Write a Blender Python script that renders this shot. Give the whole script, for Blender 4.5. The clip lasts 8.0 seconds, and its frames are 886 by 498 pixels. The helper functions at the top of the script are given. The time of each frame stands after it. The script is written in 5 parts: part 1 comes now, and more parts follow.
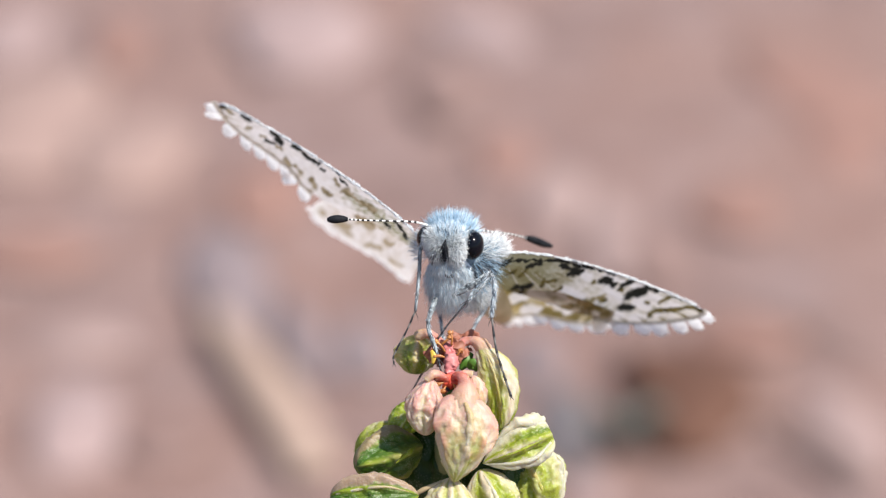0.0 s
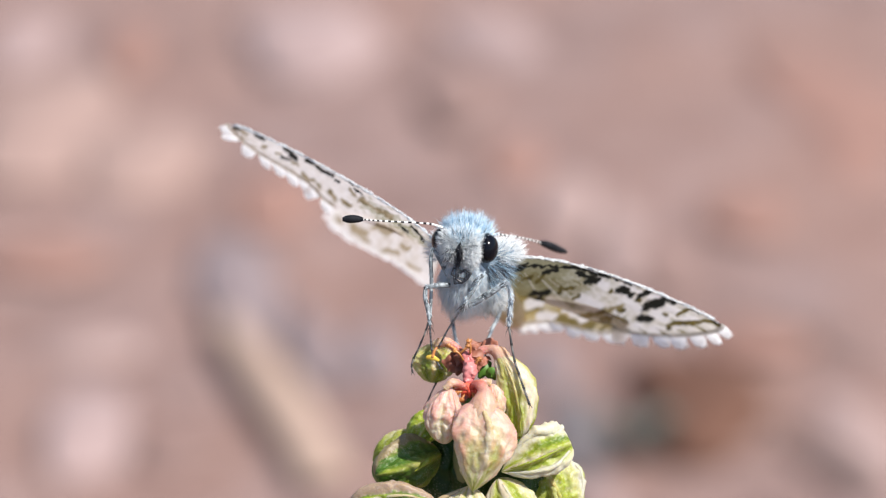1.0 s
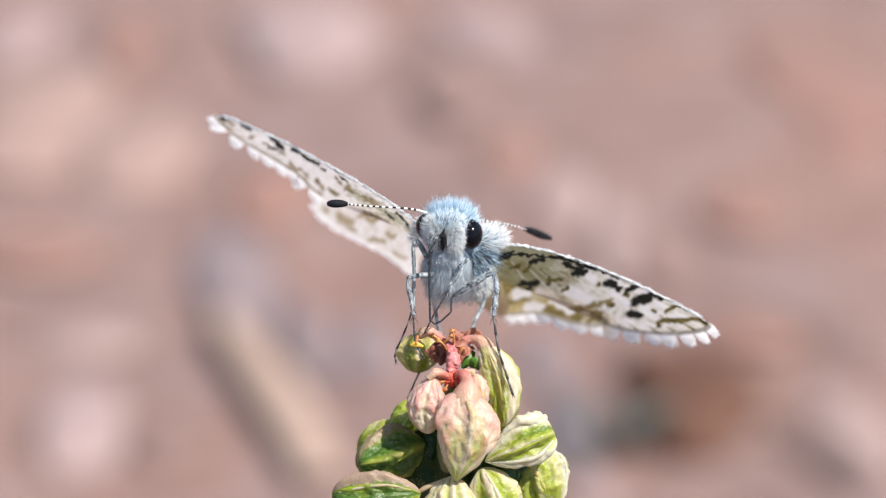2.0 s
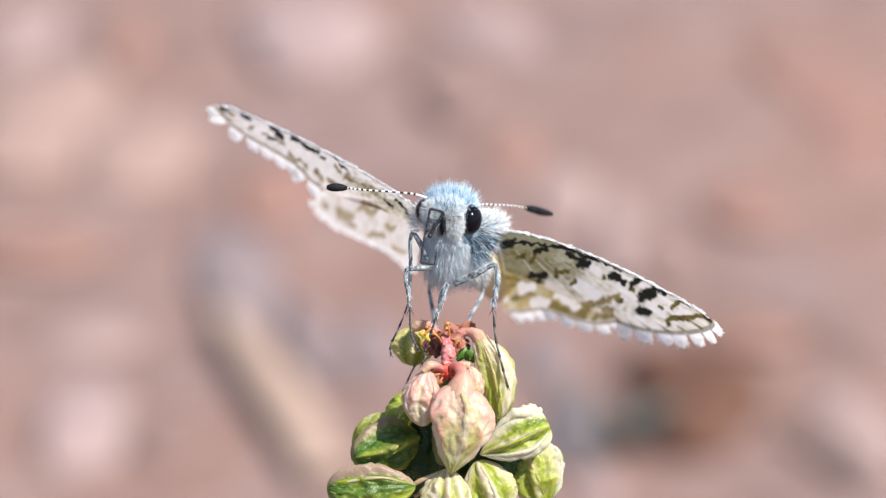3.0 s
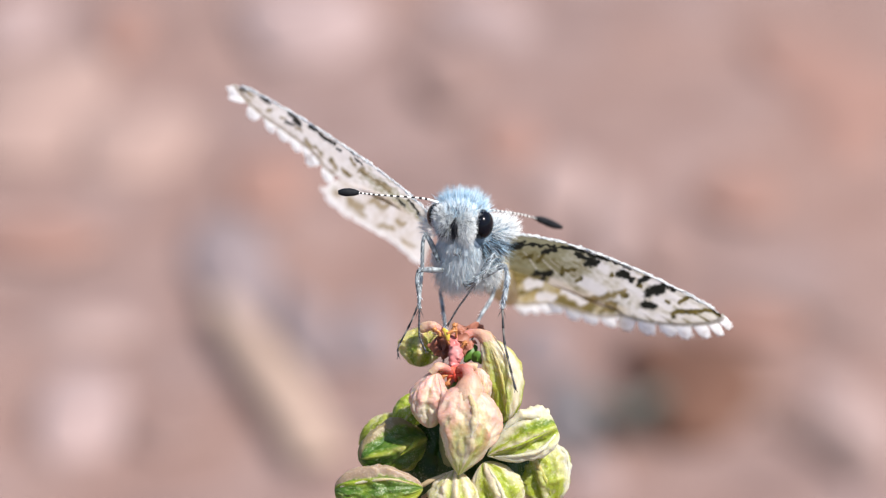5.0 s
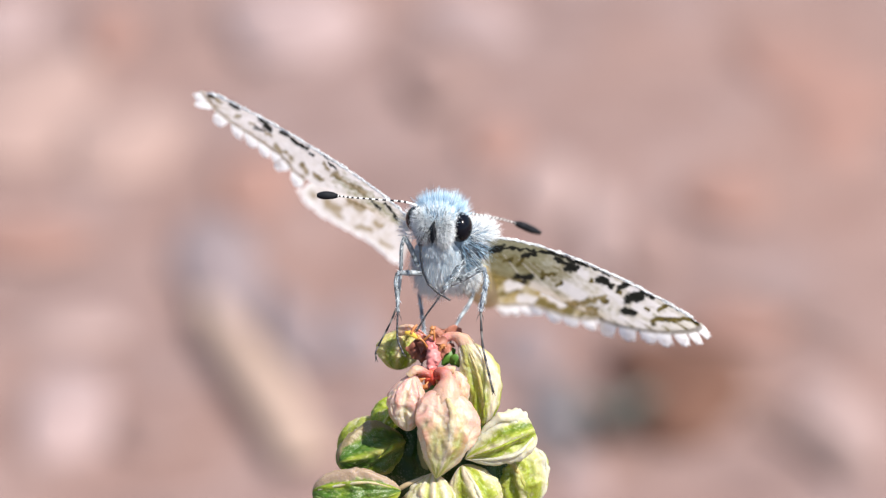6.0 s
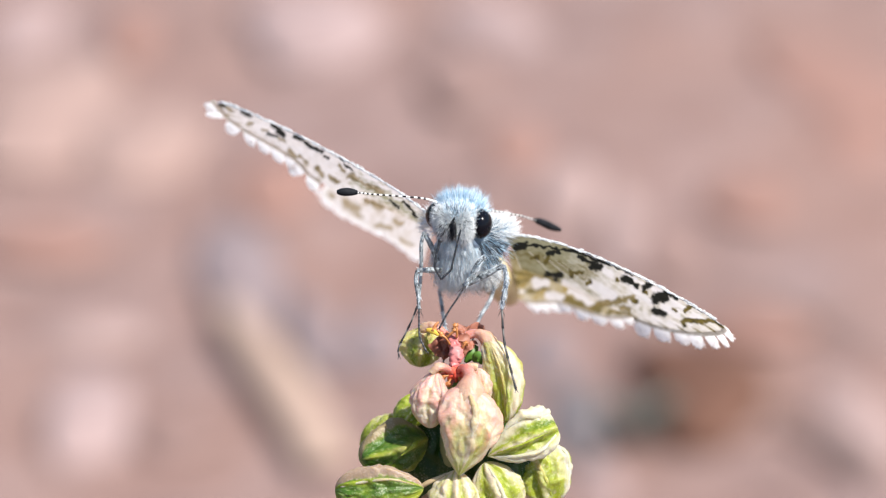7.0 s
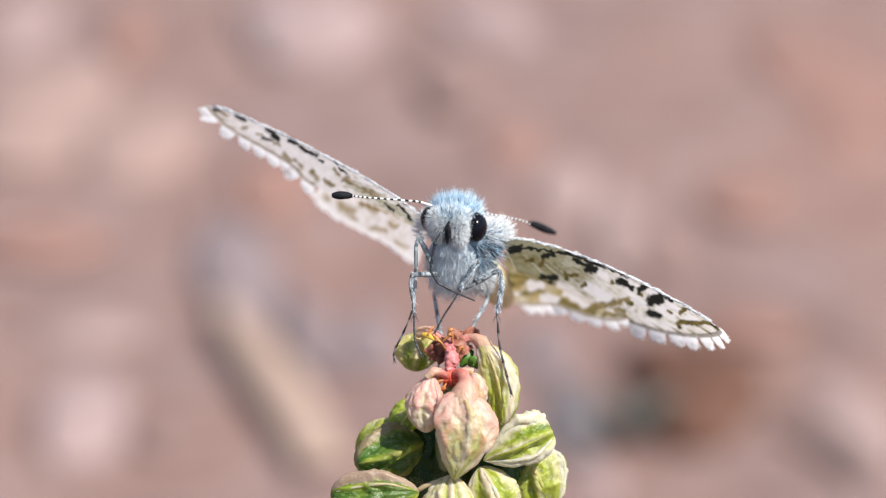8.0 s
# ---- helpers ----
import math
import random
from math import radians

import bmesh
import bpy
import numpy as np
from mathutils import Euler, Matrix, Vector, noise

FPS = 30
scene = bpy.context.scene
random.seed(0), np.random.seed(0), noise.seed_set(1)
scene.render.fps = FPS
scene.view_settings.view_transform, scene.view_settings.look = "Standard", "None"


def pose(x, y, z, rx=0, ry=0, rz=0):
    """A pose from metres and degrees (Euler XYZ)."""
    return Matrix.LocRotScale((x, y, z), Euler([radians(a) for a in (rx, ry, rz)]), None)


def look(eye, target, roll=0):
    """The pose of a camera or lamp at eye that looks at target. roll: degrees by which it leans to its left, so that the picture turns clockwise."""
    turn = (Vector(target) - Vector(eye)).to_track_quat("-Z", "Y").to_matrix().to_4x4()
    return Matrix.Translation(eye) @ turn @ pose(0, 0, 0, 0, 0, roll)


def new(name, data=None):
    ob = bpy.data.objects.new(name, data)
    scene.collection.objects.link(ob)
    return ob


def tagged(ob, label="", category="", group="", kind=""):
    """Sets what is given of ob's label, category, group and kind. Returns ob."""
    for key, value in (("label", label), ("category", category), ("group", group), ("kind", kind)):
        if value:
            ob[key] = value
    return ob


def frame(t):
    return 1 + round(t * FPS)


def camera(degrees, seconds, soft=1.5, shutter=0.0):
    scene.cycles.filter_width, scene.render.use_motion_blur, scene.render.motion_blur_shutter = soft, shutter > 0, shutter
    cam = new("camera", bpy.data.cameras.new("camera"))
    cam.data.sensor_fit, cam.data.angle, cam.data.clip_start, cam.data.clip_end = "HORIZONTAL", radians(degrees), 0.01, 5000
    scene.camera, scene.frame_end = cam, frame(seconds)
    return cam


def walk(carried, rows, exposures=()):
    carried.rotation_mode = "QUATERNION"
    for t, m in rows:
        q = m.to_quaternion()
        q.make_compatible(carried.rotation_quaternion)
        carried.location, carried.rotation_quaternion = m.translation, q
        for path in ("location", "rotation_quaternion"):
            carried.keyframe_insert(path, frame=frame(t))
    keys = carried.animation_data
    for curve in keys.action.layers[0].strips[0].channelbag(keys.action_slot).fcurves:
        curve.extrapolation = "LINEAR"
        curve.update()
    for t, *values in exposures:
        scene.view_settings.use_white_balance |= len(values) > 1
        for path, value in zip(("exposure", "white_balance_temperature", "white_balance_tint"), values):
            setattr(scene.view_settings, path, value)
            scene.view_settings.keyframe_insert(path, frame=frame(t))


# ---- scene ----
# A checkered butterfly on a seed head, seen close up. Built in millimetres in a frame whose
# y axis is the line of sight, then laid into the world, which is in metres.
MM = 0.001
HEIGHT = 0.30
VIEW = pose(0, 0, HEIGHT, -25, 0, 0)

# ---- camera ----
BASE_STOPS = 0.75
cam = camera(22.0, 8.0, soft=1.25)
cam.data.dof.use_dof = True
cam.data.dof.focus_distance = 0.1208
cam.data.dof.aperture_fstop = 26.0
walk(cam, [
    (0, VIEW @ pose(-0.00046, -0.12100, -0.00039, 90.254, 0, -0.230)),
    (0.5, VIEW @ pose(-0.00112, -0.12100, -0.00011, 90.249, 0, -0.078)),
    (1, VIEW @ pose(-0.00095, -0.12100, -0.00025, 90.401, 0, 0.005)),
    (1.5, VIEW @ pose(-0.00053, -0.12100, -0.00018, 90.367, 0, -0.065)),
    (1.7, VIEW @ pose(-0.00021, -0.12100, -0.00035, 90.308, 0, -0.071)),
    (2.8, VIEW @ pose(-0.00032, -0.12100, -0.00070, 90.247, 0, -0.050)),
    (3, VIEW @ pose(0.00025, -0.12100, -0.00084, 90.243, 0, 0.031)),
    (3.5, VIEW @ pose(-0.00141, -0.12100, -0.00007, 90.147, 0, 0.144)),
    (4, VIEW @ pose(-0.00025, -0.12100, -0.00049, 90.148, 0, 0.111)),
    (4.5, VIEW @ pose(-0.00091, -0.12100, -0.00021, 89.972, 0, 0.008)),
    (4.7, VIEW @ pose(-0.00042, -0.12100, 0.00000, 89.886, 0, -0.029)),
    (5.8, VIEW @ pose(-0.00060, -0.12100, -0.00014, 89.924, 0, -0.382)),
    (6, VIEW @ pose(0.00011, -0.12100, 0.00011, 89.907, 0, -0.405)),
    (6.5, VIEW @ pose(0.00014, -0.12100, 0.00000, 89.886, 0, -0.317)),
    (7, VIEW @ pose(-0.00000, -0.12100, -0.00035, 90.053, 0, 0.114)),
    (7.5, VIEW @ pose(0.00014, -0.12100, -0.00018, 90.126, 0, 0.152)),
    (8, VIEW @ pose(-0.00000, -0.12100, 0.00000, 90.000, 0, 0.000)),
], [(0, BASE_STOPS), (1.0, BASE_STOPS + 0.03), (1.5, BASE_STOPS + 0.04), (3.0, BASE_STOPS + 0.12), (3.5, BASE_STOPS + 0.2), (4.0, BASE_STOPS + 0.14), (4.5, BASE_STOPS + 0.09), (5.8, BASE_STOPS + 0.18), (6.5, BASE_STOPS + 0.24), (7.0, BASE_STOPS + 0.2), (8, BASE_STOPS)])

# ---- light ----
SUN_FROM = Vector((0.48, -0.29, 0.83)).normalized()
world = bpy.data.worlds.new("sky")
scene.world = world
world.use_nodes = True
sky = world.node_tree.nodes.new("ShaderNodeTexSky")
sky.sky_type, sky.sun_disc = "NISHITA", False
sky.sun_elevation = math.asin(SUN_FROM.z)
sky.sun_rotation = math.atan2(SUN_FROM.x, SUN_FROM.y)
back = world.node_tree.nodes["Background"]
back.inputs["Strength"].default_value = 0.10
world.node_tree.links.new(sky.outputs["Color"], back.inputs["Color"])
sun = new("sun", bpy.data.lights.new("sun", "SUN"))
sun.data.energy, sun.data.angle, sun.data.color = 4.7, radians(0.6), (1.0, 0.95, 0.88)
sun.matrix_world = look(SUN_FROM * 3, (0, 0, 0))


# ---- materials ----
def material(name, rough=0.6, metal=0.0, spec=0.4):
    m = bpy.data.materials.new(name)
    m.use_nodes = True
    b = m.node_tree.nodes["Principled BSDF"]
    b.inputs["Roughness"].default_value = rough
    b.inputs["Metallic"].default_value = metal
    b.inputs["Specular IOR Level"].default_value = spec
    return m, m.node_tree.nodes, m.node_tree.links, b


def node(nodes, kind, **values):
    n = nodes.new(kind)
    for key, value in values.items():
        n.inputs[key.replace("_", " ")].default_value = value
    return n


def noise_at(nodes, links, scale, detail=4.0, coords="Object"):
    c = nodes.new("ShaderNodeTexCoord")
    n = node(nodes, "ShaderNodeTexNoise", Scale=scale, Detail=detail)
    links.new(c.outputs[coords], n.inputs["Vector"])
    return n


def ramp(nodes, stops):
    r = nodes.new("ShaderNodeValToRGB")
    e = r.color_ramp.elements
    while len(e) < len(stops):
        e.new(0.5)
    for el, (at, colour) in zip(e, stops):
        el.position, el.color = at, (*colour, 1)
    return r


def mixed(nodes, links, a, b, fac, kind="MIX"):
    n = nodes.new("ShaderNodeMix")
    n.data_type, n.blend_type = "RGBA", kind
    for socket, value in ((n.inputs[6], a), (n.inputs[7], b), (n.inputs[0], fac)):
        if isinstance(value, (int, float)):
            socket.default_value = value
        elif isinstance(value, tuple):
            socket.default_value = (*value, 1)
        else:
            links.new(value, socket)
    return n.outputs[2]


def bump(nodes, links, b, height, strength, distance):
    n = node(nodes, "ShaderNodeBump", Strength=strength, Distance=distance)
    links.new(height, n.inputs["Height"])
    links.new(n.outputs["Normal"], b.inputs["Normal"])


def translucent(m, colour, share):
    """Lets a share of the light through a thin sheet."""
    nodes, links = m.node_tree.nodes, m.node_tree.links
    b, out = nodes["Principled BSDF"], nodes["Material Output"]
    t, mix = nodes.new("ShaderNodeBsdfTranslucent"), nodes.new("ShaderNodeMixShader")
    mix.inputs[0].default_value = share
    links.new(colour, t.inputs["Color"])
    links.new(b.outputs[0], mix.inputs[1])
    links.new(t.outputs[0], mix.inputs[2])
    links.new(mix.outputs[0], out.inputs["Surface"])


def painted(name, rough=0.6, grain=900.0, vary=0.25, relief=0.3, depth=0.00004, through_share=0.0, spec=0.4):
    """A surface whose markings lie in the mesh's own colour layer, with grain over them."""
    m, nodes, links, b = material(name, rough, spec=spec)
    a = nodes.new("ShaderNodeAttribute")
    a.attribute_name = "markings"
    n, f = noise_at(nodes, links, grain), noise_at(nodes, links, grain * 4)
    r = ramp(nodes, [(0.25, (1 - vary,) * 3), (0.7, (1, 1, 1))])
    links.new(n.outputs["Fac"], r.inputs["Fac"])
    colour = mixed(nodes, links, a.outputs["Color"], r.outputs["Color"], 1.0, "MULTIPLY")
    links.new(colour, b.inputs["Base Color"])
    bump(nodes, links, b, f.outputs["Fac"], relief, depth)
    if through_share:
        translucent(m, colour, through_share)
    return m


def plain(name, dark, light, rough=0.6, grain=800.0, relief=0.2, spec=0.4):
    m, nodes, links, b = material(name, rough, spec=spec)
    n = noise_at(nodes, links, grain)
    r = ramp(nodes, [(0.3, dark), (0.7, light)])
    links.new(n.outputs["Fac"], r.inputs["Fac"])
    links.new(r.outputs["Color"], b.inputs["Base Color"])
    bump(nodes, links, b, n.outputs["Fac"], relief, 0.00003)
    return m


def hairy(name, stops, rough=0.5, share=0.42):
    """Hairs and scales, each of its own shade."""
    m, nodes, links, b = material(name, rough, spec=0.3)
    g = nodes.new("ShaderNodeNewGeometry")
    r = ramp(nodes, stops)
    links.new(g.outputs["Random Per Island"], r.inputs["Fac"])
    links.new(r.outputs["Color"], b.inputs["Base Color"])
    translucent(m, r.outputs["Color"], share)
    return m


WING = painted("wing_scales", 0.65, 1800, 0.12, 0.35, 0.00003, 0.52)
TUFT = painted("fringe_scales", 0.6, 2600, 0.10, 0.35, 0.00003, 0.7)
POD = painted("pod_skin", 0.42, 1100, 0.14, 0.25, 0.00004, 0.34, 0.45)
pod_nodes, pod_links = POD.node_tree.nodes, POD.node_tree.links
pod_cells = node(pod_nodes, "ShaderNodeTexVoronoi", Scale=8200.0)
pod_coords = pod_nodes.new("ShaderNodeTexCoord")
pod_links.new(pod_coords.outputs["Object"], pod_cells.inputs["Vector"])
papillae = node(pod_nodes, "ShaderNodeBump", Strength=0.5, Distance=0.00004)
papillae.invert = True
pod_skin = pod_nodes["Principled BSDF"]
pod_skin.inputs["Subsurface Weight"].default_value = 0.45
pod_skin.inputs["Subsurface Radius"].default_value = (1.0, 0.8, 0.35)
pod_skin.inputs["Subsurface Scale"].default_value = 0.0006
pod_links.new(pod_skin.inputs["Normal"].links[0].from_socket, papillae.inputs["Normal"])
pod_links.new(pod_cells.outputs["Distance"], papillae.inputs["Height"])
pod_links.new(papillae.outputs["Normal"], pod_skin.inputs["Normal"])
# pale granules on the skin, thicker in some places
granule = ramp(pod_nodes, [(0.12, (1, 1, 1)), (0.42, (0, 0, 0))])
pod_links.new(pod_cells.outputs["Distance"], granule.inputs["Fac"])
granule_patch = noise_at(pod_nodes, pod_links, 900.0, 2.0)
granule_share = ramp(pod_nodes, [(0.40, (0, 0, 0)), (0.70, (0.38, 0.38, 0.38))])
pod_links.new(granule_patch.outputs["Fac"], granule_share.inputs["Fac"])
granules = mixed(pod_nodes, pod_links, granule.outputs["Color"], granule_share.outputs["Color"], 1.0, "MULTIPLY")
skin_colour = pod_skin.inputs["Base Color"].links[0].from_socket
pod_links.new(mixed(pod_nodes, pod_links, skin_colour, (0.86, 0.80, 0.68), granules), pod_skin.inputs["Base Color"])
LEG = painted("leg_scales", 0.55, 2500, 0.4, 0.3)
FRINGE = hairy("fringe_hair", [(0, (0.74, 0.72, 0.71)), (0.6, (0.80, 0.78, 0.77)), (1, (0.84, 0.82, 0.81))], 0.5, 0.75)
FUR_BLUE = hairy("blue_hair", [(0, (0.13, 0.28, 0.43)), (0.25, (0.38, 0.60, 0.78)), (0.6, (0.60, 0.78, 0.90)), (1, (0.88, 0.92, 0.95))])
FUR_PALE = hairy("pale_hair", [(0, (0.28, 0.47, 0.62)), (0.10, (0.62, 0.79, 0.90)), (0.30, (0.86, 0.93, 0.98)), (1, (0.96, 0.98, 0.99))])
FUR_WHITE = hairy("white_hair", [(0, (0.20, 0.24, 0.28)), (0.07, (0.50, 0.55, 0.60)), (0.14, (0.86, 0.90, 0.93)), (1, (0.94, 0.95, 0.95))])
FUR_DARK = hairy("dark_hair", [(0, (0.012, 0.014, 0.02)), (1, (0.06, 0.065, 0.08))])
BREAST = plain("breast_skin", (0.58, 0.68, 0.76), (0.74, 0.82, 0.88), 0.7)
SKIN = plain("body_skin", (0.09, 0.13, 0.17), (0.22, 0.29, 0.35), 0.7)
BELLY = plain("belly_scales", (0.42, 0.34, 0.17), (0.62, 0.53, 0.33), 0.7)
BLACK = plain("black_scales", (0.004, 0.005, 0.007), (0.014, 0.015, 0.018), 0.7, 3000, 0.5, 0.12)
WHITE = plain("white_scales", (0.62, 0.62, 0.60), (0.88, 0.87, 0.85), 0.6, 3000, 0.3)
HORN = plain("dark_horn", (0.004, 0.005, 0.008), (0.018, 0.02, 0.026), 0.35, 2500, 0.2)
RED = plain("red_flesh", (0.55, 0.055, 0.030), (0.70, 0.16, 0.09), 0.35, 1500, 0.5)
PINK = plain("pink_flesh", (0.36, 0.085, 0.085), (0.54, 0.21, 0.20), 0.45, 1500, 0.7)
BROWN = plain("dried_petal", (0.120, 0.034, 0.021), (0.300, 0.112, 0.068), 0.55, 700, 0.5)
AMBER = plain("amber_anther", (0.225, 0.068, 0.022), (0.465, 0.203, 0.060), 0.4, 2000, 0.4)
YELLOW = plain("yellow_petal", (0.465, 0.270, 0.022), (0.637, 0.465, 0.075), 0.4, 1500, 0.3)
STALK = plain("green_stalk", (0.090, 0.128, 0.034), (0.270, 0.285, 0.120), 0.55, 500, 0.4)
TWIG = plain("tan_stalk", (0.270, 0.188, 0.098), (0.465, 0.375, 0.225), 0.5, 1200, 0.4)
LEAFY = plain("leaf_green", (0.026, 0.083, 0.009), (0.090, 0.195, 0.022), 0.5, 500, 0.4)

EYE, eye_nodes, eye_links, eye_b = material("eye", 0.16, spec=0.13)
eye_cells = eye_nodes.new("ShaderNodeTexVoronoi")
eye_cells.inputs["Scale"].default_value = 16000
eye_coords = eye_nodes.new("ShaderNodeTexCoord")
eye_links.new(eye_coords.outputs["Object"], eye_cells.inputs["Vector"])
eye_b.inputs["Base Color"].default_value = (0.003, 0.0035, 0.006, 1)
bump(eye_nodes, eye_links, eye_b, eye_cells.outputs["Distance"], 0.05, 0.00001)


def soil():
    m, nodes, links, b = material("dry_soil", 0.9, spec=0.2)
    big = noise_at(nodes, links, 9.0, 2.0)
    mid = noise_at(nodes, links, 28.0, 4.0)
    fine = noise_at(nodes, links, 420.0, 6.0)
    warm = ramp(nodes, [(0.30, (0.222, 0.135, 0.115)), (0.5, (0.260, 0.164, 0.140)), (0.72, (0.289, 0.195, 0.175))])
    cool = ramp(nodes, [(0.35, (0.197, 0.129, 0.116)), (0.55, (0.251, 0.170, 0.154)), (0.75, (0.268, 0.199, 0.195))])
    links.new(mid.outputs["Fac"], warm.inputs["Fac"])
    links.new(mid.outputs["Fac"], cool.inputs["Fac"])
    pick = ramp(nodes, [(0.42, (0, 0, 0)), (0.60, (1, 1, 1))])
    links.new(big.outputs["Fac"], pick.inputs["Fac"])
    ground_colour = mixed(nodes, links, warm.outputs["Color"], cool.outputs["Color"], pick.outputs["Color"])
    grit = ramp(nodes, [(0.3, (0.6, 0.6, 0.6)), (0.65, (1, 1, 1))])
    links.new(fine.outputs["Fac"], grit.inputs["Fac"])
    links.new(mixed(nodes, links, ground_colour, grit.outputs["Color"], 1.0, "MULTIPLY"), b.inputs["Base Color"])
    bump(nodes, links, b, fine.outputs["Fac"], 0.6, 0.004)
    return m


SOIL = soil()


def rocky(name, dark, light):
    return plain(name, dark, light, 0.85, 60, 0.5, 0.25)


# ---- building ----
ORIGIN = {}


def thing(name, base, label, category, group=""):
    """An Empty at a thing's base, in millimetres of the view's frame."""
    ob = tagged(new(name), label, category, group)
    ob.empty_display_size = 0.002
    ORIGIN[ob] = Vector(base)
    ob.matrix_world = VIEW @ Matrix.Translation(Vector(base) * MM)
    return ob


def part(name, shape, mat, parent, label="", pivot=None, smooth=True):
    """One mesh under a thing or a part. shape: vertices in millimetres, faces, and colours or None."""
    verts, faces, colours = shape
    pivot = ORIGIN[parent] if pivot is None else Vector(pivot)
    data = bpy.data.meshes.new(name)
    v = (np.asarray(verts, float) - np.array(pivot)) * MM
    data.from_pydata(v.tolist(), [], faces)
    mats = mat if isinstance(mat, (list, tuple)) else [mat]
    for m in mats:
        data.materials.append(m)
    if colours is not None and len(mats) == 1:
        layer = data.color_attributes.new("markings", "FLOAT_COLOR", "POINT")
        layer.data.foreach_set("color", np.hstack([colours, np.ones((len(colours), 1))]).astype(np.float32).ravel())
    elif colours is not None:
        data.polygons.foreach_set("material_index", colours)
    data.polygons.foreach_set("use_smooth", [smooth] * len(data.polygons))
    data.update()
    ob = new(name, data)
    ORIGIN[ob] = pivot
    ob.parent = parent
    ob.location = (pivot - ORIGIN[parent]) * MM
    if label:
        ob["label"] = label
    if any(k in name for k in ("fur", "fringe", "bristle", "hair", "leading_edge")):
        ob["kind"] = "stuff"
    return ob


def join(*shapes):
    verts, faces, colours, n = [], [], [], 0
    for v, f, c in shapes:
        verts.append(np.asarray(v, float))
        faces += [tuple(i + n for i in face) for face in f]
        colours.append(c)
        n += len(v)
    return np.vstack(verts), faces, None if any(c is None for c in colours) else np.vstack(colours)


def curve(points, n):
    """n + 1 points along a smooth curve through the given ones (Catmull-Rom)."""
    p = np.asarray(points, float)
    p = np.vstack([2 * p[0] - p[1], p, 2 * p[-1] - p[-2]])
    out = []
    for u in np.linspace(0, len(points) - 1 - 1e-9, n + 1):
        i = int(u)
        t, (a, b, c, d) = u - i, p[i:i + 4]
        out.append(0.5 * (2 * b + (c - a) * t + (2 * a - 5 * b + 4 * c - d) * t * t + (3 * b - a - 3 * c + d) * t ** 3))
    return np.array(out)


def spread(values, n):
    """Values along a curve, filled in to n + 1 of them."""
    return np.interp(np.linspace(0, 1, n + 1), np.linspace(0, 1, len(values)), values)


def tube(points, radii, steps=16, sides=10, colour=None, flat=1.0, seed=0):
    """A closed round body swept along a curve. colour: a function of the way along, 0 to 1."""
    line, r = curve(points, steps), spread(radii, steps)
    verts, faces, cols = [], [], []
    side = None
    rnd = random.Random(seed)
    for i, p in enumerate(line):
        d = line[min(i + 1, steps)] - line[max(i - 1, 0)]
        d = d / (np.linalg.norm(d) + 1e-9)
        if side is None:
            side = np.cross(d, (0.1, 1, 0.2))
        side = side - d * side.dot(d)
        side /= np.linalg.norm(side) + 1e-9
        up = np.cross(d, side)
        for k in range(sides):
            w = 2 * math.pi * k / sides
            verts.append(p + r[i] * (side * math.cos(w) + flat * up * math.sin(w)))
            if colour:
                cols.append(colour(i / steps, rnd))
    for i in range(steps):
        for k in range(sides):
            j = (k + 1) % sides
            faces.append((i * sides + k, i * sides + j, (i + 1) * sides + j, (i + 1) * sides + k))
    faces.append(tuple(range(sides))[::-1])
    faces.append(tuple(steps * sides + k for k in range(sides)))
    return np.array(verts), faces, np.array(cols) if colour else None


def ball(centre, radii, turn=(0, 0, 0), rings=20, sides=28, rough=0.0):
    m = np.array(Euler([radians(a) for a in turn]).to_matrix())
    verts, faces = [], []
    for i in range(rings + 1):
        a = math.pi * i / rings
        for k in range(sides):
            w = 2 * math.pi * k / sides
            q = np.array((math.sin(a) * math.cos(w), math.sin(a) * math.sin(w), math.cos(a)))
            if rough:
                q = q * (1 + rough * noise.noise(Vector(q * 3 + np.array(centre))))
            verts.append(m @ (q * radii) + centre)
    for i in range(rings):
        for k in range(sides):
            j = (k + 1) % sides
            faces.append((i * sides + k, (i + 1) * sides + k, (i + 1) * sides + j, i * sides + j))
    return np.array(verts), faces, None


def strands(roots, ways, lengths, width, bend=(0, 0, 0), rnd=None):
    """Tapered three-sided hairs, each with one bend."""
    rnd = rnd or random.Random(1)
    verts, faces = [], []
    bend = np.array(bend, float)
    for p, d, ln in zip(roots, ways, lengths):
        d = d / (np.linalg.norm(d) + 1e-9)
        s = np.cross(d, (rnd.random() - 0.5, rnd.random() - 0.5, rnd.random() - 0.5))
        s /= np.linalg.norm(s) + 1e-9
        u = np.cross(d, s)
        mid = p + d * ln * 0.5
        d2 = d + bend + np.array([rnd.uniform(-0.2, 0.2) for _ in range(3)])
        tip = mid + d2 / np.linalg.norm(d2) * ln * 0.5
        w, n = width * rnd.uniform(0.7, 1.3), len(verts)
        for k in range(3):
            a = 2.094 * k
            verts.append(p + w * (s * math.cos(a) + u * math.sin(a)))
        for k in range(3):
            a = 2.094 * k
            verts.append(mid + 0.75 * w * (s * math.cos(a) + u * math.sin(a)))
        verts.append(tip)
        for k in range(3):
            j = (k + 1) % 3
            faces += [(n + k, n + j, n + 3 + j, n + 3 + k), (n + 3 + k, n + 3 + j, n + 6)]
    return np.array(verts), faces, None


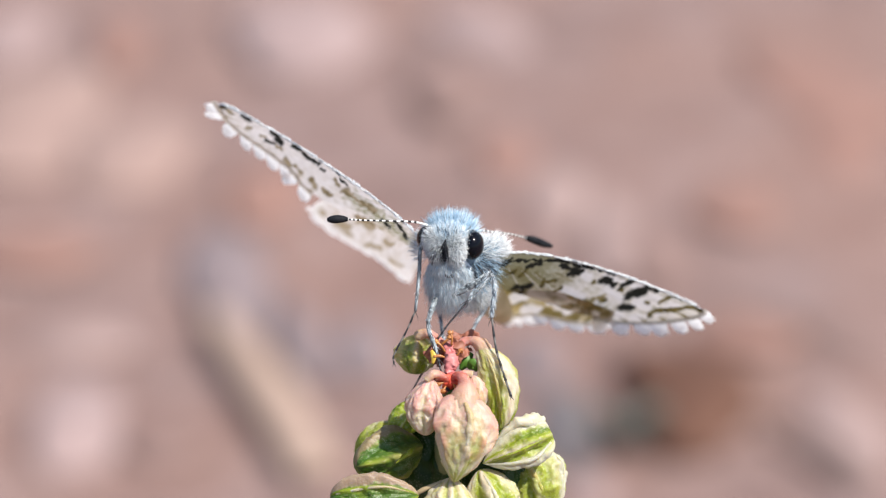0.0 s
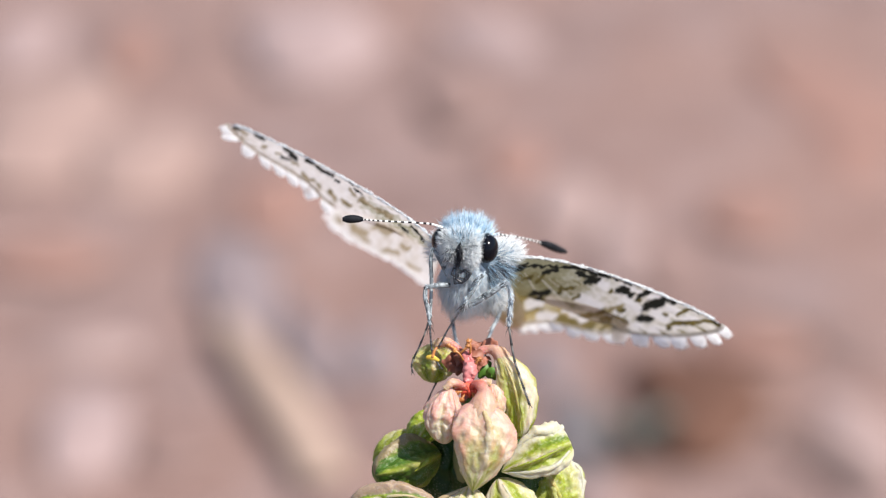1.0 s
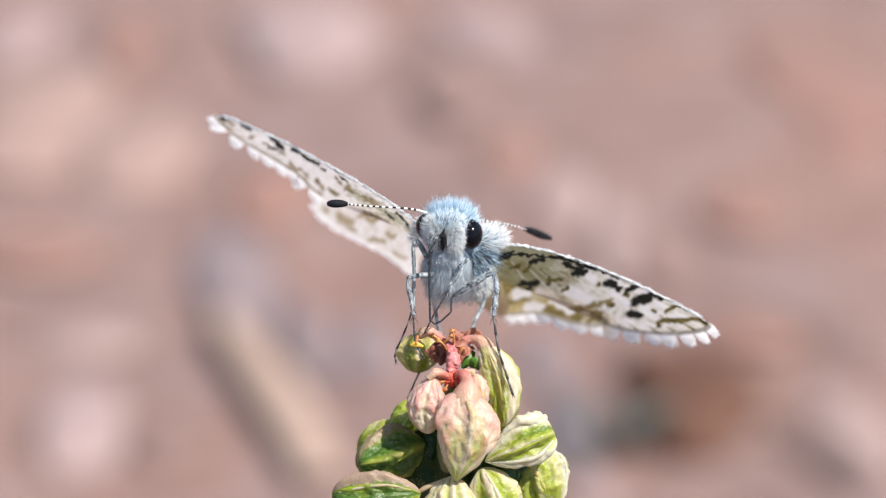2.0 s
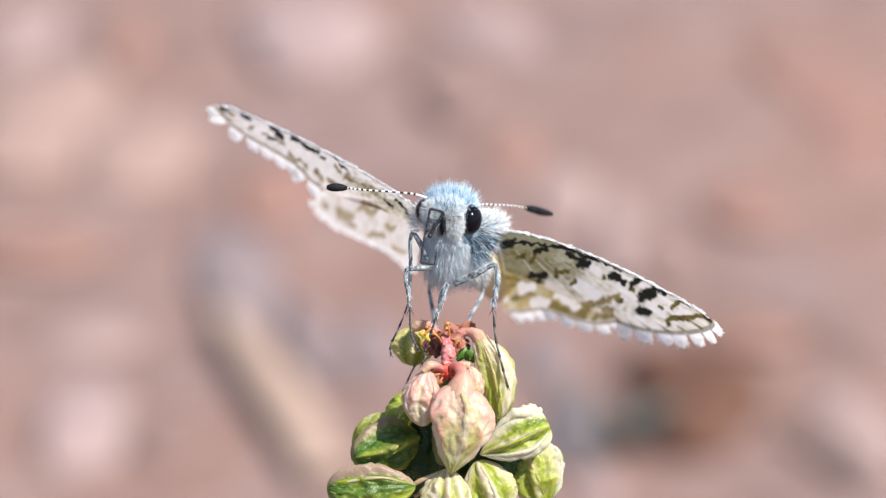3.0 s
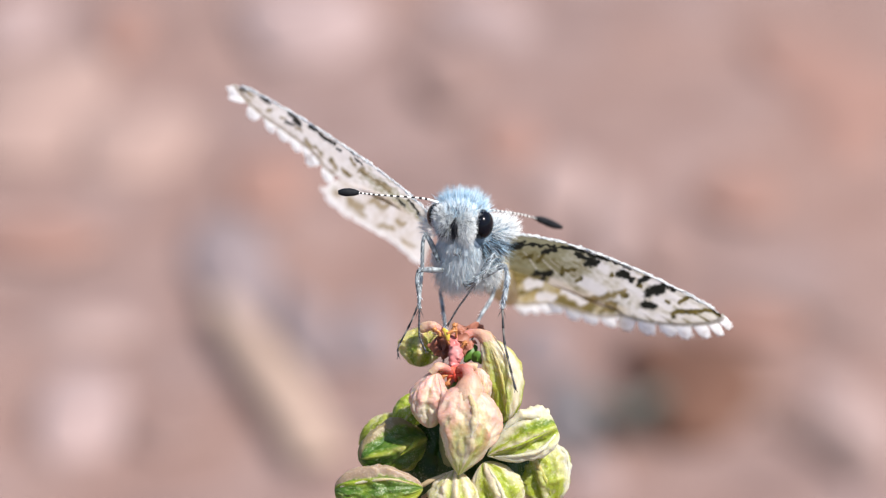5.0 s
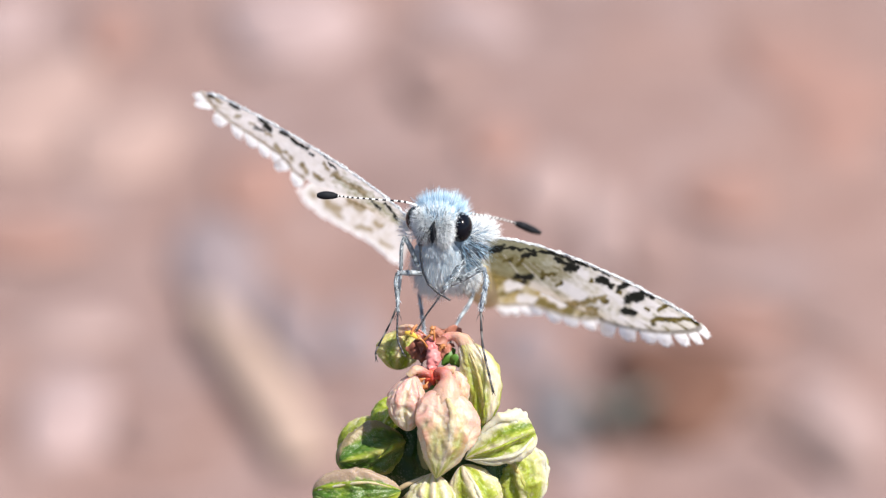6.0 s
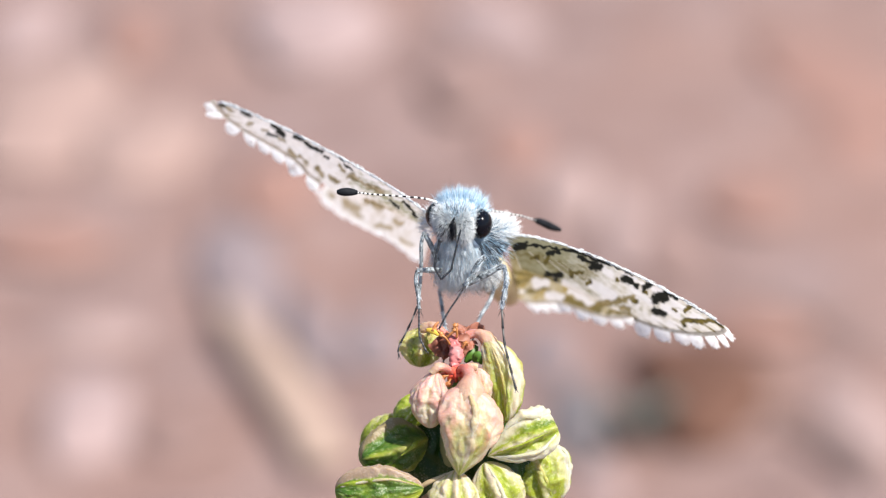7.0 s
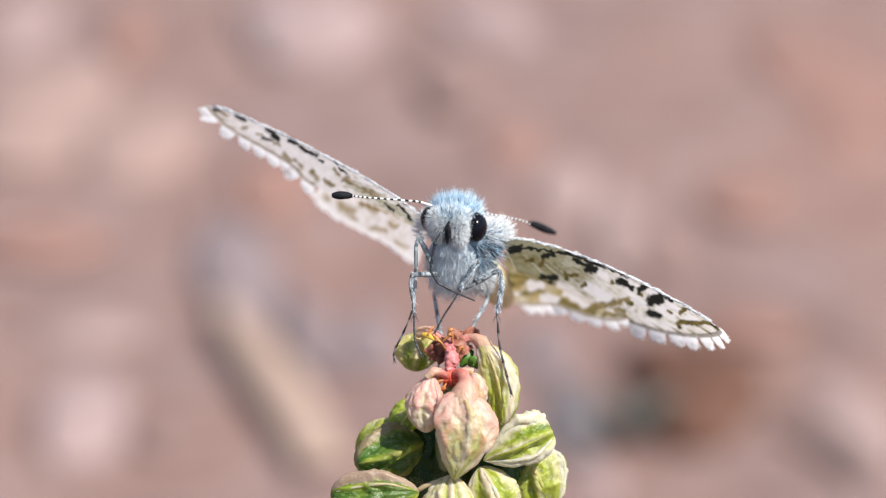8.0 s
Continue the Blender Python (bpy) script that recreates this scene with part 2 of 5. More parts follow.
def blades(roots, ways, lengths, width, face, rnd):
    """Flat pointed scales that lie in a wing's plane."""
    verts, faces = [], []
    for p, d, ln in zip(roots, ways, lengths):
        d = d / (np.linalg.norm(d) + 1e-9)
        s = np.cross(d, face)
        s = s / (np.linalg.norm(s) + 1e-9) * width * rnd.uniform(0.7, 1.3)
        bow = np.array(face) * ln * rnd.uniform(-0.08, 0.08)
        n = len(verts)
        verts += [p - 0.6 * s, p + 0.6 * s, p + d * ln * 0.82 + s + bow, p + d * ln * 0.82 - s + bow, p + d * ln]
        faces += [(n, n + 1, n + 2, n + 3), (n + 3, n + 2, n + 4)]
    return np.array(verts), faces, None


def coat(centre, radii, count, length, width, comb=(0, 0, 0), seed=1, stand=0.7, turn=(0, 0, 0), only=None, bend=(0, 0, 0), mess=0.16):
    """Hairs over an ellipsoid, combed one way."""
    rnd = random.Random(seed)
    m = np.array(Euler([radians(a) for a in turn]).to_matrix())
    roots, ways, lengths = [], [], []
    centre, radii, comb = np.array(centre, float), np.array(radii, float), np.array(comb, float)
    while len(roots) < count:
        q = np.array([rnd.gauss(0, 1) for _ in range(3)])
        q /= np.linalg.norm(q)
        if only is not None and q.dot(only) < -0.15:
            continue
        n = q / radii
        n = m @ (n / np.linalg.norm(n))
        roots.append(centre + m @ (q * radii * 0.97))
        ways.append(stand * n + comb + np.array([rnd.gauss(0, mess) for _ in range(3)]))
        lengths.append(length * rnd.uniform(0.55, 1.25))
    return strands(roots, ways, lengths, width, bend, rnd)


# ---- ground and distance ----
def soil_height(x, y):
    return 0.005 * noise.noise(Vector((x * 6, (y - 0.6) * 6, 0))) + 0.003 * noise.noise(Vector((x * 21, (y - 0.6) * 21, 3)))


def ground():
    n, far = 150, 60.0
    lay = np.sign(np.linspace(-1, 1, n)) * np.abs(np.linspace(-1, 1, n)) ** 4 * far
    verts, faces = [], []
    for y in lay:
        for x in lay:
            verts.append((x, y + 0.6, soil_height(x, y + 0.6) if abs(x) + abs(y) < 8 else 0.0))
    for i in range(n - 1):
        for k in range(n - 1):
            faces.append((i * n + k, i * n + k + 1, (i + 1) * n + k + 1, (i + 1) * n + k))
    data = bpy.data.meshes.new("ground")
    data.from_pydata(verts, [], faces)
    data.materials.append(SOIL)
    data.polygons.foreach_set("use_smooth", [True] * len(faces))
    return tagged(new("ground", data), "dry pinkish brown bare soil, out of focus", "ground", kind="structure")


ground()


def stone(at, size, mat, label, turn=0.0, seed=0, name="stone", category="stone"):
    """A worn stone or clod, half sunk in the soil."""
    v, f, _ = ball((0, 0, 0), (1, 1, 1), rings=14, sides=20)
    out = []
    for q in v:
        k = 1 + 0.35 * noise.noise(Vector(q * 1.3) + Vector((seed * 7.1, 0, 0))) + 0.12 * noise.noise(Vector(q * 4) + Vector((0, seed * 3.3, 0)))
        out.append(q * k * np.array(size))
    data = bpy.data.meshes.new(name)
    data.from_pydata([tuple(p) for p in out], [], f)
    data.materials.append(mat)
    data.polygons.foreach_set("use_smooth", [True] * len(f))
    ob = tagged(new(name, data), label, category, "stones and clods on the soil")
    ob.matrix_world = pose(at[0], at[1], soil_height(*at) + size[2] * 0.3, 0, 0, turn)
    return ob


GREY_STONE = rocky("grey_stone", (0.172, 0.132, 0.134), (0.196, 0.155, 0.158))
DARK_STONE = rocky("dark_stone", (0.112, 0.098, 0.102), (0.145, 0.128, 0.132))
LILAC_STONE = rocky("lilac_stone", (0.256, 0.183, 0.172), (0.280, 0.205, 0.196))
PALE_STONE = rocky("pale_stone", (0.258, 0.181, 0.164), (0.282, 0.203, 0.187))
DARK_CLOD = rocky("dark_clod", (0.078, 0.036, 0.023), (0.108, 0.053, 0.036))
RUST_CLOD = rocky("rust_clod", (0.205, 0.115, 0.092), (0.232, 0.134, 0.110))
BROWN_CLOD = rocky("brown_clod", (0.172, 0.110, 0.096), (0.200, 0.132, 0.117))
TAN_CLOD = rocky("tan_clod", (0.252, 0.170, 0.147), (0.270, 0.185, 0.160))
DRY_STRAW = plain("dry_straw", (0.300, 0.210, 0.162), (0.330, 0.236, 0.186), 0.7, 90)
DARK_TWIG = plain("dark_twig", (0.125, 0.085, 0.074), (0.160, 0.112, 0.098), 0.8, 120)
DULL_LEAF = plain("dull_leaf", (0.10, 0.125, 0.105), (0.18, 0.20, 0.175), 0.7, 60)

stone((-0.060, 0.876), (0.031, 0.058, 0.005), LILAC_STONE, "pale lilac-grey stone lying in dry soil", 0, 1)
stone((0.020, 0.884), (0.018, 0.039, 0.005), LILAC_STONE, "pale lilac-grey stone lying in dry soil", 20, 2)
stone((-0.113, 0.518), (0.014, 0.031, 0.005), LILAC_STONE, "pale lilac-grey stone lying in dry soil", 0, 3)
stone((0.064, 0.654), (0.008, 0.042, 0.005), PALE_STONE, "long pale pinkish stone lying in dry soil", 0, 4)
stone((0.047, 0.690), (0.013, 0.030, 0.005), PALE_STONE, "pale pinkish stone lying in dry soil", 0, 5)
stone((0.129, 0.514), (0.011, 0.029, 0.003), PALE_STONE, "pale pinkish stone lying in dry soil", 10, 6)
stone((-0.121, 0.576), (0.019, 0.013, 0.005), PALE_STONE, "pale pinkish stone lying in dry soil", 0, 7)
stone((-0.194, 0.888), (0.017, 0.036, 0.005), LILAC_STONE, "pale lilac-grey stone lying in dry soil", 0, 8)
stone((-0.165, 0.772), (0.028, 0.064, 0.005), TAN_CLOD, "broad tan patch of crusted soil", 0, 9, "clod", "clod")
stone((-0.121, 0.738), (0.025, 0.042, 0.005), TAN_CLOD, "broad tan patch of crusted soil", 0, 10, "clod", "clod")
stone((-0.144, 0.876), (0.012, 0.035, 0.005), RUST_CLOD, "rust-brown clod of earth on dry soil", 0, 12, "clod", "clod")
stone((0.004, 0.811), (0.013, 0.038, 0.005), BROWN_CLOD, "brown clod of earth on dry soil", 0, 13, "clod", "clod")
stone((0.165, 0.815), (0.025, 0.055, 0.003), RUST_CLOD, "rust-brown clod of earth on dry soil", 20, 14, "clod", "clod")
stone((0.027, 0.738), (0.012, 0.024, 0.005), RUST_CLOD, "rust-brown clod of earth on dry soil", 0, 15, "clod", "clod")
stone((0.164, 0.747), (0.015, 0.028, 0.003), RUST_CLOD, "rust-brown clod of earth on dry soil", 0, 16, "clod", "clod")
stone((-0.067, 0.701), (0.016, 0.030, 0.005), RUST_CLOD, "rust-brown clod of earth on dry soil", 0, 17, "clod", "clod")
stone((-0.146, 0.639), (0.024, 0.017, 0.005), RUST_CLOD, "rust-brown clod of earth on dry soil", 0, 18, "clod", "clod")
stone((0.113, 0.679), (0.016, 0.021, 0.005), RUST_CLOD, "rust-brown clod of earth on dry soil", 0, 19, "clod", "clod")
stone((-0.074, 0.625), (0.015, 0.045, 0.005), GREY_STONE, "flat violet-grey stone lying in dry soil", 10, 20)
stone((-0.046, 0.578), (0.008, 0.031, 0.005), GREY_STONE, "flat violet-grey stone lying in dry soil", 15, 21)
stone((-0.025, 0.572), (0.009, 0.025, 0.005), GREY_STONE, "flat violet-grey stone lying in dry soil", 0, 22)
stone((0.077, 0.632), (0.011, 0.026, 0.005), BROWN_CLOD, "brown clod of earth on dry soil", 0, 23, "clod", "clod")
stone((0.082, 0.534), (0.019, 0.030, 0.010), DARK_CLOD, "dark brown clod of earth on dry soil", 10, 24, "clod", "clod")
stone((0.076, 0.510), (0.014, 0.016, 0.010), DARK_CLOD, "dark brown clod of earth on dry soil", 0, 25, "clod", "clod")
stone((0.104, 0.572), (0.019, 0.015, 0.005), RUST_CLOD, "rust-brown clod of earth on dry soil", -10, 26, "clod", "clod")
stone((0.041, 0.514), (0.009, 0.023, 0.005), DARK_STONE, "dark grey stone lying in dry soil", 0, 27)
stone((0.033, 0.556), (0.008, 0.018, 0.005), GREY_STONE, "flat violet-grey stone lying in dry soil", 0, 28)
stone((0.046, 0.476), (0.008, 0.010, 0.005), LILAC_STONE, "pale lilac-grey stone lying in dry soil", 0, 29)
stone((-0.084, 0.503), (0.015, 0.011, 0.005), BROWN_CLOD, "brown clod of earth on dry soil", 0, 30, "clod", "clod")
stone((0.090, 0.514), (0.012, 0.013, 0.005), BROWN_CLOD, "brown clod of earth on dry soil", 0, 31, "clod", "clod")


def straw(a, b, width, mat, name, label, category):
    """A dry blade or twig lying on the soil."""
    a, b = np.array((*a, soil_height(*a) + 0.003)), np.array((*b, soil_height(*b) + 0.003))
    ends = [a, a * 0.5 + b * 0.5 + np.array((0.002, 0, 0.002)), b]
    v, f, _ = tube(ends, [width * 0.9, width, width * 0.5], 14, 10)
    v[:, 2] = v[:, 2] * 0.35 + 0.65 * max(a[2], b[2]) + 0.003
    data = bpy.data.meshes.new(name)
    data.from_pydata([tuple(p) for p in v], [], f)
    data.materials.append(mat)
    data.polygons.foreach_set("use_smooth", [True] * len(f))
    return tagged(new(name, data), label, category)


straw((-0.035, 0.480), (-0.077, 0.591), 0.0090, DRY_STRAW, "dry_grass_blade", "tan dry grass blade lying on soil", "grass blade")
straw((0.127, 0.473), (0.086, 0.536), 0.0030, DARK_TWIG, "dry_twig", "dark thin dry twig lying on soil", "twig")
straw((0.100, 0.589), (0.145, 0.556), 0.0021, DARK_TWIG, "dry_twig", "dark thin dry twig lying on soil", "twig")


def sprig(at, size):
    """A low dull green sprig of narrow leaves."""
    ob = tagged(new("green_sprig"), "low dull grey-green sprig growing from soil", "plant")
    ob.location = (*at, soil_height(*at))
    rnd = random.Random(5)
    for i in range(9):
        w, ln = rnd.uniform(0, 6.28), size * rnd.uniform(0.7, 1.2)
        d = np.array((math.cos(w) * 0.5, math.sin(w) * 0.5, 0.9))
        pts = [np.zeros(3), d * ln * 0.5, d * ln * 0.8 + np.array((math.cos(w), math.sin(w), 0)) * ln * 0.3]
        v, f, _ = tube(pts, [0.0015, 0.0042, 0.0008], 8, 6, None, 0.3)
        data = bpy.data.meshes.new("leaf")
        data.from_pydata([tuple(p) for p in v], [], f)
        data.materials.append(DULL_LEAF)
        leaf = new("leaf", data)
        leaf.parent = ob
    return ob


sprig((0.057, 0.505), 0.020)

# ---- seed head ----
plant = thing("seed_head", (0.554, 18.6, -33.192), "green and pink seed head of wrinkled pods on a stalk", "seed head")
# the stalk's foot stands on the soil, straight below the head
foot = VIEW.inverted() @ Vector((0.002, 0.10, 0.0)) / MM
ORIGIN[plant] = foot
plant.matrix_world = VIEW @ Matrix.Translation(foot * MM)

GREEN, LIME, CREAM, ROSE = (0.070, 0.160, 0.014), (0.350, 0.420, 0.030), (0.70, 0.62, 0.47), (0.70, 0.36, 0.31)
PALE, BUFF, MOSS = (0.63, 0.60, 0.46), (0.56, 0.41, 0.20), (0.36, 0.42, 0.04)


def blend(a, b, t):
    t = min(max(t, 0.0), 1.0)
    return tuple(x + (y - x) * t for x, y in zip(a, b))


SKINS = {}


def pod(top, bottom, width, depth, ridges, seed, flush=0.5, green=0.4, belly=0.45, sag=(0, 0, 0), tip=0.25, warts=0.014, creased=0.010, blush=1.0, cap=None, bands=(), label=""):
    """A wrinkled seed pod hung between two points. ridges: (angle, height, spread) of the ribs that run down it;
    angle 0 faces the camera. flush: how pink its top is; green: how green its hollows are."""
    top, bottom, sag = np.array(top), np.array(bottom), np.array(sag, float)
    axis = bottom - top
    length = np.linalg.norm(axis)
    axis = axis / length
    front = np.array((0, -1.0, 0))
    front = front - axis * axis.dot(front)
    front /= np.linalg.norm(front)
    side = np.cross(axis, front)
    rings, sides = 100, 128
    verts, faces, cols = [], [], []
    for i in range(rings + 1):
        u = i / rings
        # fullest at belly, blunt above, drawn to a tip below
        e = math.log(0.5) / math.log(belly)
        prof = max(math.sin(math.pi * u ** e), 0.0) ** (0.62 if u < belly else 0.62 + tip)
        c = top + axis * length * u + sag * math.sin(math.pi * u)
        for k in range(sides):
            w = 2 * math.pi * k / sides
            rib = 0.0
            for angle, high, wide in ridges:
                d = (math.degrees(w) - angle + 180) % 360 - 180
                rib += high * math.exp(-(d / wide) ** 2)
            q = Vector((math.cos(w) * 1.6, math.sin(w) * 1.6, u * 3.2 + seed * 5.3))
            low, mid = noise.noise(q), noise.noise(q * 2.6)
            wart = 0.8 * noise.noise(q * 5) + 0.8 * noise.noise(q * 10)
            crease = max(0.0, 1 - 5.5 * abs(noise.noise(q * 1.5 + Vector((3, 8, 1))))) + 0.6 * max(0.0, 1 - 5 * abs(noise.noise(q * 3.4 + Vector((5, 1, 7)))))
            lump = 0.15 * low + 0.13 * mid + 0.05 * noise.noise(q * 4.3) - creased * crease
            k_r = prof * (1 + rib * min(1, 3.0 * prof) + lump + warts * max(wart, -0.3))
            verts.append(c + (front * math.cos(w) * depth + side * math.sin(w) * width) * k_r)
            # hollows and flanks are green, ribs and warts pale
            g = green + 2.4 * max(-rib, 0) - 2.4 * max(rib, 0) + 0.38 * low + 0.22 * mid - 0.30 * max(wart, 0) + 0.06 * crease + 0.25 * (u - 0.5)
            col = blend(CREAM, LIME, g * 1.7 + 0.08)
            col = blend(col, GREEN, g * 1.5 - 0.85)
            pinkness = blush * flush * (1.25 - 1.6 * u + 1.1 * mid + 0.5 * low) - 0.25 * max(wart, 0) + 5 * flush * max(rib - 0.04, 0)
            col = blend(col, ROSE, min(pinkness, 0.85))
            col = blend(col, CREAM, 0.5 * max(0, wart - 0.25))
            for angle, wide, tone in bands:
                # pale folds that run the pod's length
                d = (math.degrees(w) - angle + 180) % 360 - 180
                col = blend(col, tone, 0.9 * (wide - abs(d) + 12 * mid + 7 * low + 4 * wart) / 12)
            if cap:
                # a dull dried flank between two angles, with a ragged edge; on the inner pods it paints shade all over
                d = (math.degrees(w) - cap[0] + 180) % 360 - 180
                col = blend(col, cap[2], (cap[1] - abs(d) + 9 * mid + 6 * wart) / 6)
            cols.append(col)
    for i in range(rings):
        for k in range(sides):
            j = (k + 1) % sides
            faces.append((i * sides + k, i * sides + j, (i + 1) * sides + j, (i + 1) * sides + k))
    ob = part("pod", (np.array(verts), faces, np.array(cols)), POD, plant, label)
    grid = np.array(verts).reshape(rings + 1, sides, 3)
    SKINS[ob] = lambda u, angle: grid[min(int(u * rings), rings), int(angle % 360 / 360 * sides) % sides]
    return ob


def lip(owner, way, radii, tones, name="lip", label=""):
    """A fold or rib that lies along a pod's skin. way: (along the pod, angle round it)."""
    pts = [SKINS[owner](u, a) for u, a in way]
    v, f, c = tube(pts, radii, 30, 14, lambda t, rnd: blend(tones[0], tones[1], t + rnd.uniform(-0.2, 0.2)))
    line = curve(pts, 30)
    for i in range(len(v)):
        v[i] += (v[i] - line[i // 14]) * (0.45 * noise.noise(Vector(v[i]) * 2.2) + 0.3 * noise.noise(Vector(v[i]) * 6.0))
    return part(name, (v, f, c), POD, owner, label)


def neck(points, radii, mat, owner, label=""):
    """A fleshy neck, red at the joint and paler towards its pod."""
    start = (0.48, 0.06, 0.035) if mat == RED else (0.54, 0.13, 0.10)
    v, f, c = tube(points, radii, 26, 18, lambda t, rnd: blend(blend(start, ROSE, t * 1.7 - 0.1), (0.55, 0.44, 0.27), t * 1.5 - 0.6))
    line = curve(points, 26)
    for i in range(len(v)):
        v[i] += (v[i] - line[i // 18]) * (0.22 * noise.noise(Vector(v[i]) * 3.0) + 0.14 * noise.noise(Vector(v[i]) * 8.0))
    return part("pod_stalk", (v, f, c), POD, owner, label)


part("stalk", tube([np.array(foot), np.array(foot) * 0.6 + np.array((0.504, 6, -14.453)) * 0.4, (0.504, 6, -17.602)], [1.3, 1.2, 1.1], 30, 14), STALK, plant, "slender green stalk")
part("upper_stalk", tube([(0.504, 6, -17.916), (0.463, 3.6, -12.944), (0.426, 1.8, -9.712), (0.422, 0.45, -7.197)], [1.1, 1.0, 0.8, 0.4], 30, 14), STALK, plant, "slender green stalk")
TIP = tube([(0.45, 0, -7.47), (0.389, -0.18, -6.62), (0.359, -0.18, -6.261), (0.45, -0.12, -5.844), (0.391, 0.24, -5.381), (0.301, 0.48, -4.909)], [0.30, 0.26, 0.25, 0.42, 0.30, 0.26], 40, 24)
for row in TIP[0]:
    row += np.array([0.11 * noise.noise(Vector(row) * 4 + Vector((k * 5, 0, 0))) + 0.07 * noise.noise(Vector(row) * 10 + Vector((0, k * 5, 0))) for k in range(3)])
part("tip", TIP, PINK, plant, "pink fleshy stem tip")
STAR = np.array((0.388, -0.48, -6.783))
part("star", join(ball(STAR, (0.40, 0.30, 0.30), rough=0.6, rings=12, sides=16), *[
    tube([STAR, STAR + np.array((0.34 * math.cos(a), -0.14, 0.20 * math.sin(a))), STAR + np.array((ln * math.cos(a), 0.16, 0.42 * math.sin(a) - 0.12))], [0.20, 0.15, 0.05], 10, 10)
    for a, ln in ((0.15, 0.7), (3.0, 0.75), (3.9, 0.5), (4.9, 0.4), (5.6, 0.6))]), RED, plant, "bright red star-shaped joint")

RIB = [(0, 0.12, 6), (13, -0.05, 7), (-13, -0.05, 7), (75, 0.08, 16), (-75, 0.08, 16), (150, 0.08, 20), (-150, 0.08, 20)]
SEAM = [(-26, 0.10, 20), (26, 0.12, 20), (0, -0.13, 11), (110, 0.08, 25), (-110, 0.08, 25)]
KEEL = [(0, 0.16, 10), (34, -0.14, 16), (-34, -0.14, 16), (78, 0.10, 18), (-78, 0.10, 18)]

front_pod = pod((0.949, -1.35, -7.42), (0.60, -1.5, -12.12), 1.66, 1.35, [(-8, 0.07, 6), (8, -0.05, 8), (52, 0.08, 16), (-58, 0.10, 18), (-30, -0.04, 10), (150, 0.08, 20)], 1, 0.66, 0.22, 0.40, tip=0.22, sag=(0.34, 0, 0), warts=0.022, label="pale pink and cream wrinkled pod with one rib")
neck([(0.448, -0.54, -6.839), (0.834, -0.9, -6.521), (1.188, -1.26, -6.858), (1.186, -1.38, -7.622), (1.009, -1.32, -8.872)], [0.17, 0.22, 0.36, 0.78, 1.1], RED, front_pod, "pink bent neck")
small_pod = pod((-0.60, -0.9, -6.65), (-0.96, -0.6, -9.70), 0.98, 0.95, SEAM, 2, 0.85, 0.06, 0.52, tip=-0.05, sag=(-0.22, 0, 0), bands=((4, 7, CREAM),), label="small pink pod with a pale seam")
neck([(0.388, -0.54, -6.869), (0, -0.84, -6.554), (-0.476, -1.08, -6.452), (-0.892, -1.14, -6.776)], [0.17, 0.20, 0.22, 0.18], RED, small_pod, "red bent neck")
tall_pod = pod((2.046, 0.36, -4.965), (3.10, 0.18, -9.50), 0.98, 1.0, [(-35, 0.08, 26), (30, -0.10, 20), (70, 0.08, 18)], 3, 0.22, 0.42, 0.45, sag=(0.52, 0, 0.18), tip=-0.2, creased=0.012, bands=((-36, 26, CREAM), (14, 9, (0.60, 0.56, 0.26))),
               label="tall lime green pod with a pink shoulder")
neck([(0.542, 0.48, -5.813), (0.844, 0.6, -5.035), (1.448, 0.66, -4.736), (2.107, 0.42, -4.997), (2.464, 0.18, -5.799)], [0.16, 0.21, 0.25, 0.38, 0.46], PINK, tall_pod, "pink arched neck")
mid_pod = pod((1.557, -0.24, -6.557), (1.98, 0, -8.97), 0.62, 0.6, RIB, 14, 0.75, 0.1, 0.4, label="narrow pink pod")
neck([(0.658, -0.3, -6.673), (1.077, -0.36, -6.431), (1.556, -0.3, -6.554)], [0.12, 0.16, 0.24], PINK, mid_pod)
top_pod = pod((-1.287, 2.60, -4.444), (-1.560, 2.60, -6.643), 1.05, 1.0, KEEL, 4, 0.25, 0.55, 0.5, tip=-0.1, creased=0.01, bands=((58, 18, (0.56, 0.50, 0.20)),), label="small olive green pod with a reddish top")
neck([(0.301, 0.6, -5.457), (-0.181, 0.66, -4.736), (-0.786, 0.9, -4.382), (-1.394, 1.2, -4.514)], [0.18, 0.22, 0.26, 0.26], PINK, top_pod, "pink bent neck")
right_pod = pod((2.12, -0.15, -11.22), (5.80, 0.3, -9.66), 1.12, 1.1, [(-66, 0.26, 18), (-30, -0.16, 14), (-2, 0.10, 9), (24, -0.16, 12), (58, 0.20, 16)], 5, 0.06, 0.42, 0.60, tip=-0.35, creased=0.012, bands=((-70, 30, PALE), (62, 24, PALE)),
                label="lime green pod with pale folded lips")
outer_pod = pod((4.339, 2.60, -10.191), (5.550, 2.00, -14.227), 1.55, 1.35, [(10, 0.10, 9), (28, -0.10, 12), (-40, 0.08, 18), (60, 0.12, 18)], 6, 0.10, 0.50, 0.5, creased=0.014, bands=((-62, 22, PALE), (68, 10, PALE)), sag=(0.24, 0, 0), tip=-0.1,
                label="rounded pale green pod with a rib")
left_pod = pod((-1.10, 2.55, -10.50), (-4.60, 0.42, -11.45), 1.32, 1.3, [(0, 0.14, 9), (36, -0.20, 18), (-36, -0.22, 18), (72, 0.16, 18), (-85, 0.10, 20)], 7, 0.3, 1.05, 0.5, tip=-0.2, blush=0.3, cap=(82, 30, (0.30, 0.235, 0.125)),
               label="dark green pod with a pinkish shoulder")
